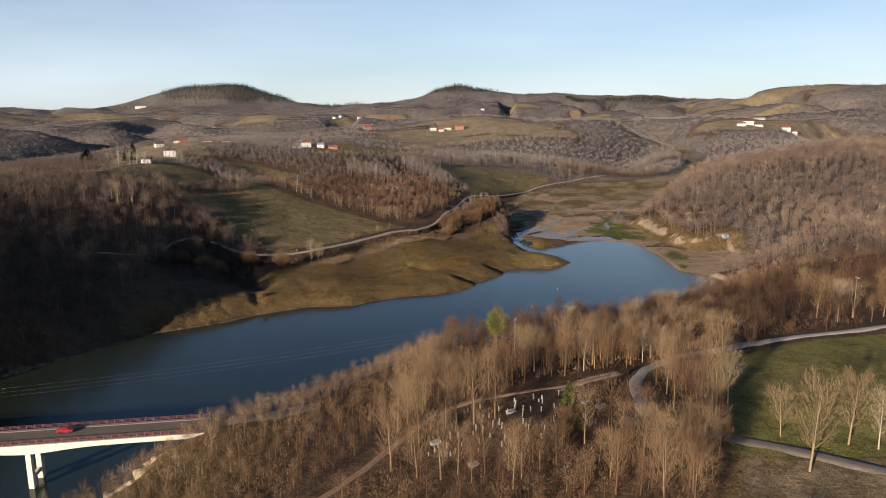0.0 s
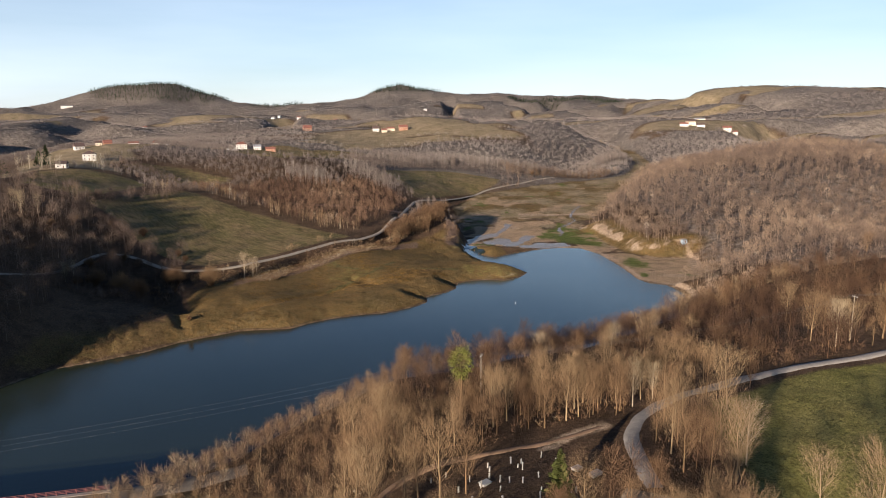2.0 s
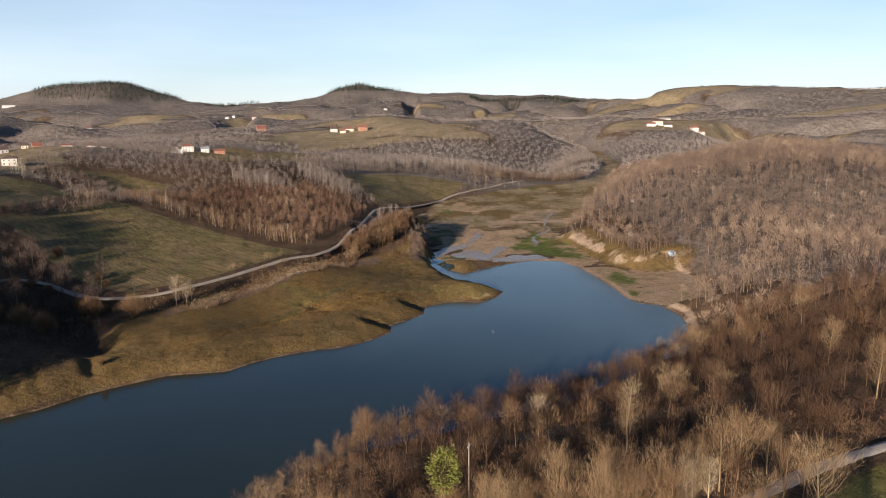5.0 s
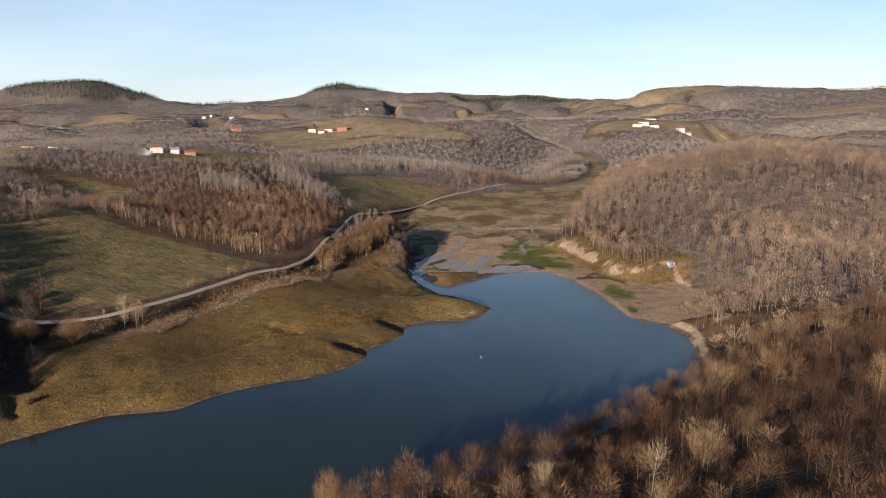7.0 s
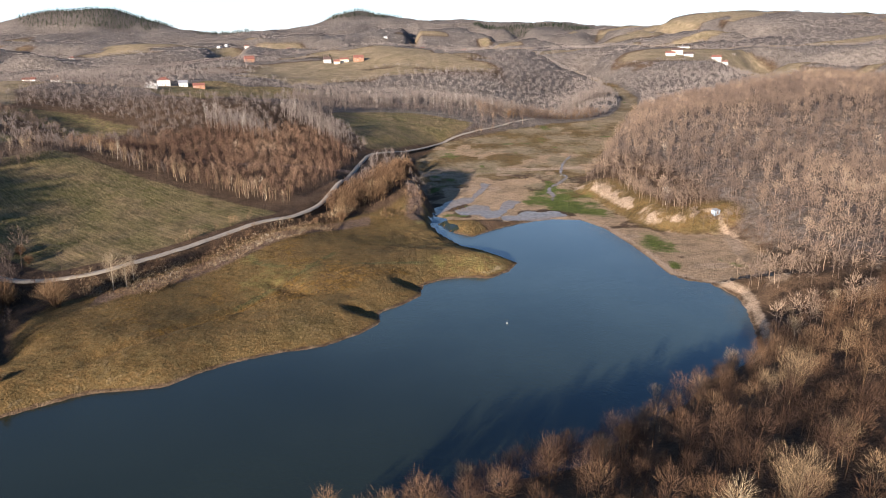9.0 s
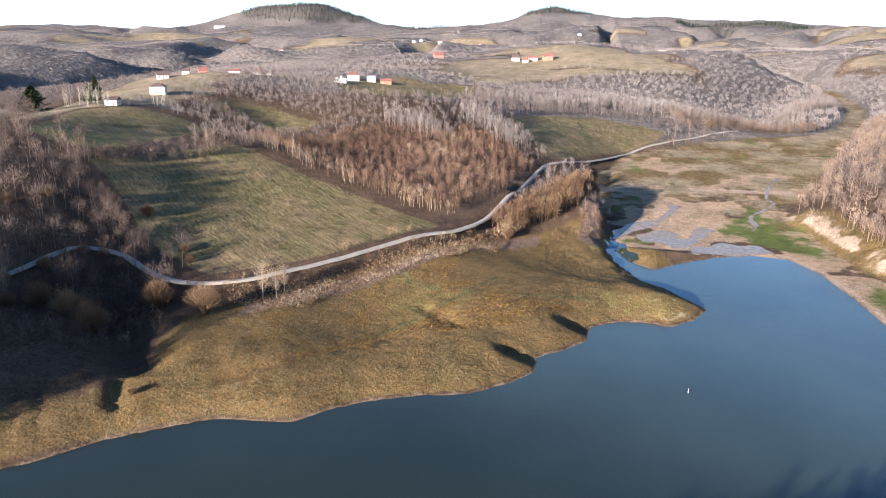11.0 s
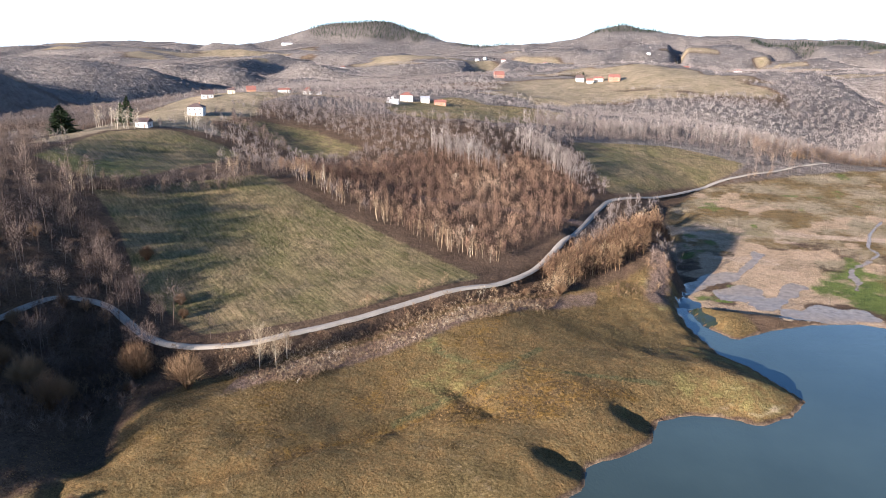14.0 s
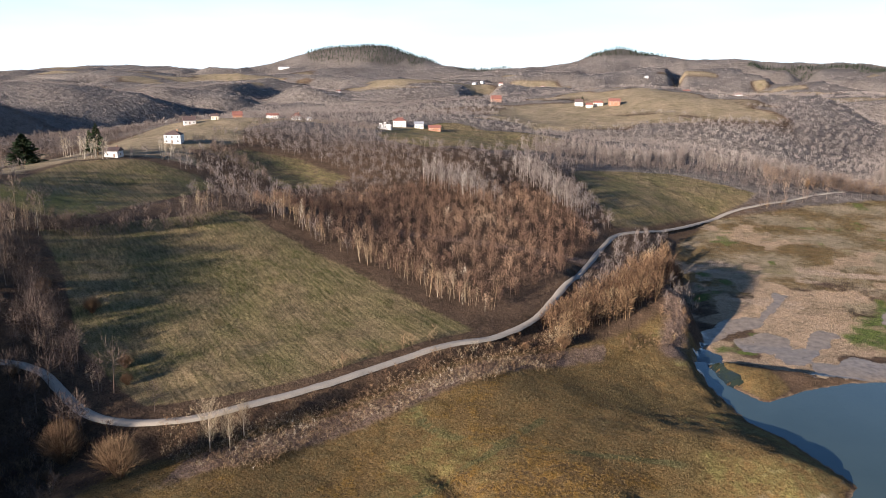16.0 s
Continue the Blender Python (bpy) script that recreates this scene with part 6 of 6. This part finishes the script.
MAT_WIRE = simple("weathered_wire", (0.16, 0.155, 0.15), 0.5, 0.1, 1.0, 8.0, metal=0.6)
MASTS = [(262, 217, 62, 90), (139, 233, 44, 100), (22, 211, 37.0, 60), (-340, 150, 28, 55)]
for x, y, top, turn in MASTS[1:3]:
    power_pole(x, y, top, turn, "weathered wooden power pole with a steel cross arm")
for (ax, ay, az, _), (bx, by, bz, _), sag in zip(MASTS, MASTS[1:], (3.0, 3.0, 10.0)):
    d = Vector((bx - ax, by - ay, 0)).normalized()
    side = Vector((d.y, -d.x, 0))
    for k in (-0.9, 0, 0.9):
        pts = []
        for i in range(33):
            t = i / 32
            p = Vector((ax, ay, az)).lerp(Vector((bx, by, bz)), t) + side * k * (1.6 if sag > 5 else 1.0)
            p.z -= sag * 4 * t * (1 - t) + 0.3 - (0.75 * k if sag > 5 else 0.0)
            pts.append(p)
        v, f = tube(pts, [0.013] * 33, 4)
        w = new("power_wire", mesh_from("power_wire", np.array(v), np.array(f), [MAT_WIRE]))
        tagged(w, "thin steel power line sagging between poles", "wire", "power wires")

# ---------------------------------------------------------------- burial ground
def gravestone(x, y, turn, tall, wide, mat, label):
    bm = bmesh.new()
    r = [[bm.verts.new((sx * wide / 2 * k, sy * wide / 2.6 * k, z)) for sx, sy in ((-1, -1), (1, -1), (1, 1), (-1, 1))] for z, k in ((-0.3, 1.0), (tall * 0.8, 0.82), (tall * 0.84, 1.15), (tall * 0.92, 1.1), (tall, 0.35))]
    for a, b in zip(r, r[1:]):
        for k in range(4):
            bm.faces.new((a[k], a[(k + 1) % 4], b[(k + 1) % 4], b[k]))
    bm.faces.new(r[-1]), bm.faces.new(r[0][::-1])
    me = bpy.data.meshes.new("gravestone")
    bm.to_mesh(me)
    bm.free()
    me.materials.append(mat)
    ob = new("gravestone", me)
    ob.matrix_world = at_ground(x, y, turn, 1.0, 0.0) @ pose(0, 0, 0, gr.uniform(-5, 5), gr.uniform(-5, 5), 0)
    return tagged(ob, label, "gravestone", "gravestones")


gr = random.Random(31)
done = []
while len(done) < 58:
    x, y = gr.uniform(-4, 34), gr.uniform(141, 168)
    if signed(np.array([x]), np.array([y]), CEMETERY)[0] > -1 or any(math.hypot(x - a, y - b) < 1.6 for a, b in done):
        continue
    done.append((x, y))
    white = gr.random() < 0.6
    gravestone(x, y, gr.uniform(30, 55), gr.uniform(0.9, 1.7), gr.uniform(0.2, 0.32), MAT_STONE if white else MAT_STONE_GREY, "slim white gravestone pillar among dry leaves" if white else "weathered grey gravestone pillar among dry leaves")
for x, y, w, mat, label in ((36.9, 157.5, 2.6, MAT_STONE, "flat white marble tomb slab"), (34, 160, 1.8, MAT_STONE_GREY, "grey tomb slab by the lane"), (16, 160, 2.0, MAT_STONE_GREY, "grey tomb slab between gravestones"), (-2, 150, 2.2, MAT_STONE_GREY, "low grey tomb at the wood's edge"), (6, 137, 2.0, MAT_STONE, "white tomb slab under bare trees")):
    ob = base("tomb", at_ground(x, y, 35, 1.0, 0.05), label, "tomb")
    part("plinth", boxed(-w / 2, w / 2, -0.7, 0.7, -0.5, 0.45, bevel=0.05), mat, ob)
    part("slab", boxed(-w / 2 - 0.1, w / 2 + 0.1, -0.8, 0.8, 0.454, 0.62, bevel=0.03), mat, ob)

# ---------------------------------------------------------------- streams, pools, shore things
def shallow(name, line, width, label):
    c = smooth_line(line, 1.5)
    t = np.gradient(c, axis=0)
    t /= np.hypot(t[:, 0], t[:, 1])[:, None]
    side = np.stack([t[:, 1], -t[:, 0]], -1)
    half = width / 2 * (1 + 0.6 * rough(c[:, 0], c[:, 1], 7, 141, 3)) * np.clip(np.minimum(np.arange(len(c)), np.arange(len(c))[::-1]) / 4, 0.15, 1)
    mid = height(c[:, 0], c[:, 1])
    ks = (-1, -0.5, 0, 0.5, 1)
    mid = np.max([height(*(c + side * half[:, None] * k).T) for k in ks], 0)
    mid = np.convolve(np.pad(mid, 3, mode="edge"), np.ones(7) / 7, "valid") + 0.05
    g = np.stack([np.column_stack([c + side * half[:, None] * k, mid]) for k in ks], 1)
    n, m = g.shape[:2]
    ix = np.arange(n * m).reshape(n, m)
    f = np.stack([ix[:-1, :-1], ix[:-1, 1:], ix[1:, 1:], ix[1:, :-1]], -1).reshape(-1, 4)
    return tagged(new(name, mesh_from(name, g.reshape(-1, 3), f, [MAT_WET], True)), label, "stream", kind="structure")


def sheet(name, outline, label, material, lift=0.06):
    """A thin sheet of water lying in a hollow of the mud."""
    p = np.array(outline, float)
    u, v = np.meshgrid(np.arange(p[:, 0].min() - 3, p[:, 0].max() + 4, 0.45), np.arange(p[:, 1].min() - 3, p[:, 1].max() + 4, 0.45))
    wet = signed(u, v, outline) + 2.4 * rough(u, v, 8, 171, 4) < -0.7
    z = ground_z(u, v) + lift
    n, m = u.shape
    ix = np.arange(n * m).reshape(n, m)
    f = np.stack([ix[:-1, :-1], ix[:-1, 1:], ix[1:, 1:], ix[1:, :-1]], -1).reshape(-1, 4)
    f = f[wet.ravel()[f].all(1)]
    used, f = np.unique(f, return_inverse=True)
    ob = new(name, mesh_from(name, np.stack([u, v, z], -1).reshape(-1, 3)[used], f.reshape(-1, 4), [material], True))
    return tagged(ob, label, "water", kind="structure")


sheet("stream", [(54, 556), (60, 558), (63, 530), (66, 520), (60, 512), (55, 523), (53, 540)], "shallow stream running along the foot of the bank", MAT_WATER)
sheet("stream", [(59, 553), (72, 569), (84, 576), (96, 600), (104, 622), (99, 626), (92, 606), (84, 592), (70, 585), (58, 568)], "winding stream over the mud flats", MAT_WET)
sheet("pool", [(84, 553), (96, 562), (108, 583), (115, 580), (108, 564), (98, 552), (91, 541), (84, 540)], "curved sheet of shallow water on wet mud", MAT_WET)
sheet("pool", [(71, 565), (85, 577), (93, 570), (93, 560), (83, 551), (73, 552)], "thin sheet of water beside the stream", MAT_WET)
sheet("pool", [(86, 528), (97, 545), (113, 555), (131, 554), (134, 538), (123, 537), (104, 532), (92, 525)], "shallow water fading into the muddy lake edge", MAT_WET)
sheet("stream", [(153, 625), (143, 614), (137, 603), (137, 589), (132, 578), (135, 576), (140, 588), (141, 602), (147, 611), (157, 622)], "narrow stream crossing the green marsh", MAT_WET)
shallow("stream", [(152, 622), (161, 634), (160, 645), (163, 655), (170, 674), (185, 702)], 1.4, "narrow stream crossing the lake head meadow")

buoy = base("marker_buoy", pose(64.2, 390, 0), "small white marker buoy floating on the lake", "buoy")
bm = bmesh.new()
bmesh.ops.create_cone(bm, cap_ends=True, segments=12, radius1=0.17, radius2=0.12, depth=0.4)
bmesh.ops.transform(bm, verts=bm.verts, matrix=Matrix.Translation((0, 0, 0.25)))
part("float", bm, MAT_WHITE, buoy)
bm = bmesh.new()
bmesh.ops.create_cone(bm, cap_ends=True, segments=8, radius1=0.04, radius2=0.03, depth=1.0)
bmesh.ops.transform(bm, verts=bm.verts, matrix=Matrix.Translation((0, 0, 0.9)))
part("staff", bm, MAT_WHITE, buoy)

shed = base("shed", at_ground(201.6, 501.5, 20), "small weathered grey-blue shed below the wooded bank", "shed")
part("wall", boxed(-1.8, 1.8, -1.3, 1.3, -0.8, 2.0), simple("blue_grey_boards", (0.30, 0.36, 0.42), 0.8, 0.2, 1.0, 6.0), shed)
bm = bmesh.new()
vs = [bm.verts.new(p) for p in ((-2.1, -1.6, 1.95), (2.1, -1.6, 1.95), (2.1, 1.6, 2.5), (-2.1, 1.6, 2.5), (-2.1, -1.6, 2.05), (2.1, -1.6, 2.05), (2.1, 1.6, 2.6), (-2.1, 1.6, 2.6))]
for f in ((3, 2, 1, 0), (4, 5, 6, 7), (0, 1, 5, 4), (1, 2, 6, 5), (2, 3, 7, 6), (3, 0, 4, 7)):
    bm.faces.new([vs[i] for i in f])
part("roof", bm, MAT_TILE_GREY, shed)
part("door", boxed(-0.4, 0.4, -1.36, -1.3, 0, 1.8), MAT_DOOR, shed)


def boulder(x, y, size, seed):
    bm = bmesh.new()
    bmesh.ops.create_icosphere(bm, subdivisions=2, radius=1)
    for v in bm.verts:
        v.co *= 1 + 0.35 * noise.noise(v.co * 1.3 + Vector((seed, 0, 0)))
        v.co.z *= 0.6
    me = bpy.data.meshes.new("shore_rock")
    bm.to_mesh(me)
    bm.free()
    me.materials.append(MAT_ROCK)
    ob = new("shore_rock", me)
    ob.matrix_world = at_ground(x, y, seed * 40, size, 0.0)
    return tagged(ob, "pale broken rock ledge at the water's edge", "rock", "rocks below the bridge")


for i, (x, y, s) in enumerate([(-84.5, 172, 2.2), (-85, 177, 1.8), (-83.5, 181, 2.4), (-83, 186, 2.0), (-81, 190, 1.6), (-86, 168, 2.4), (-88, 163, 2.0), (-80.5, 184, 1.5), (-81, 176, 1.7)]):
    boulder(x, y, s, i)
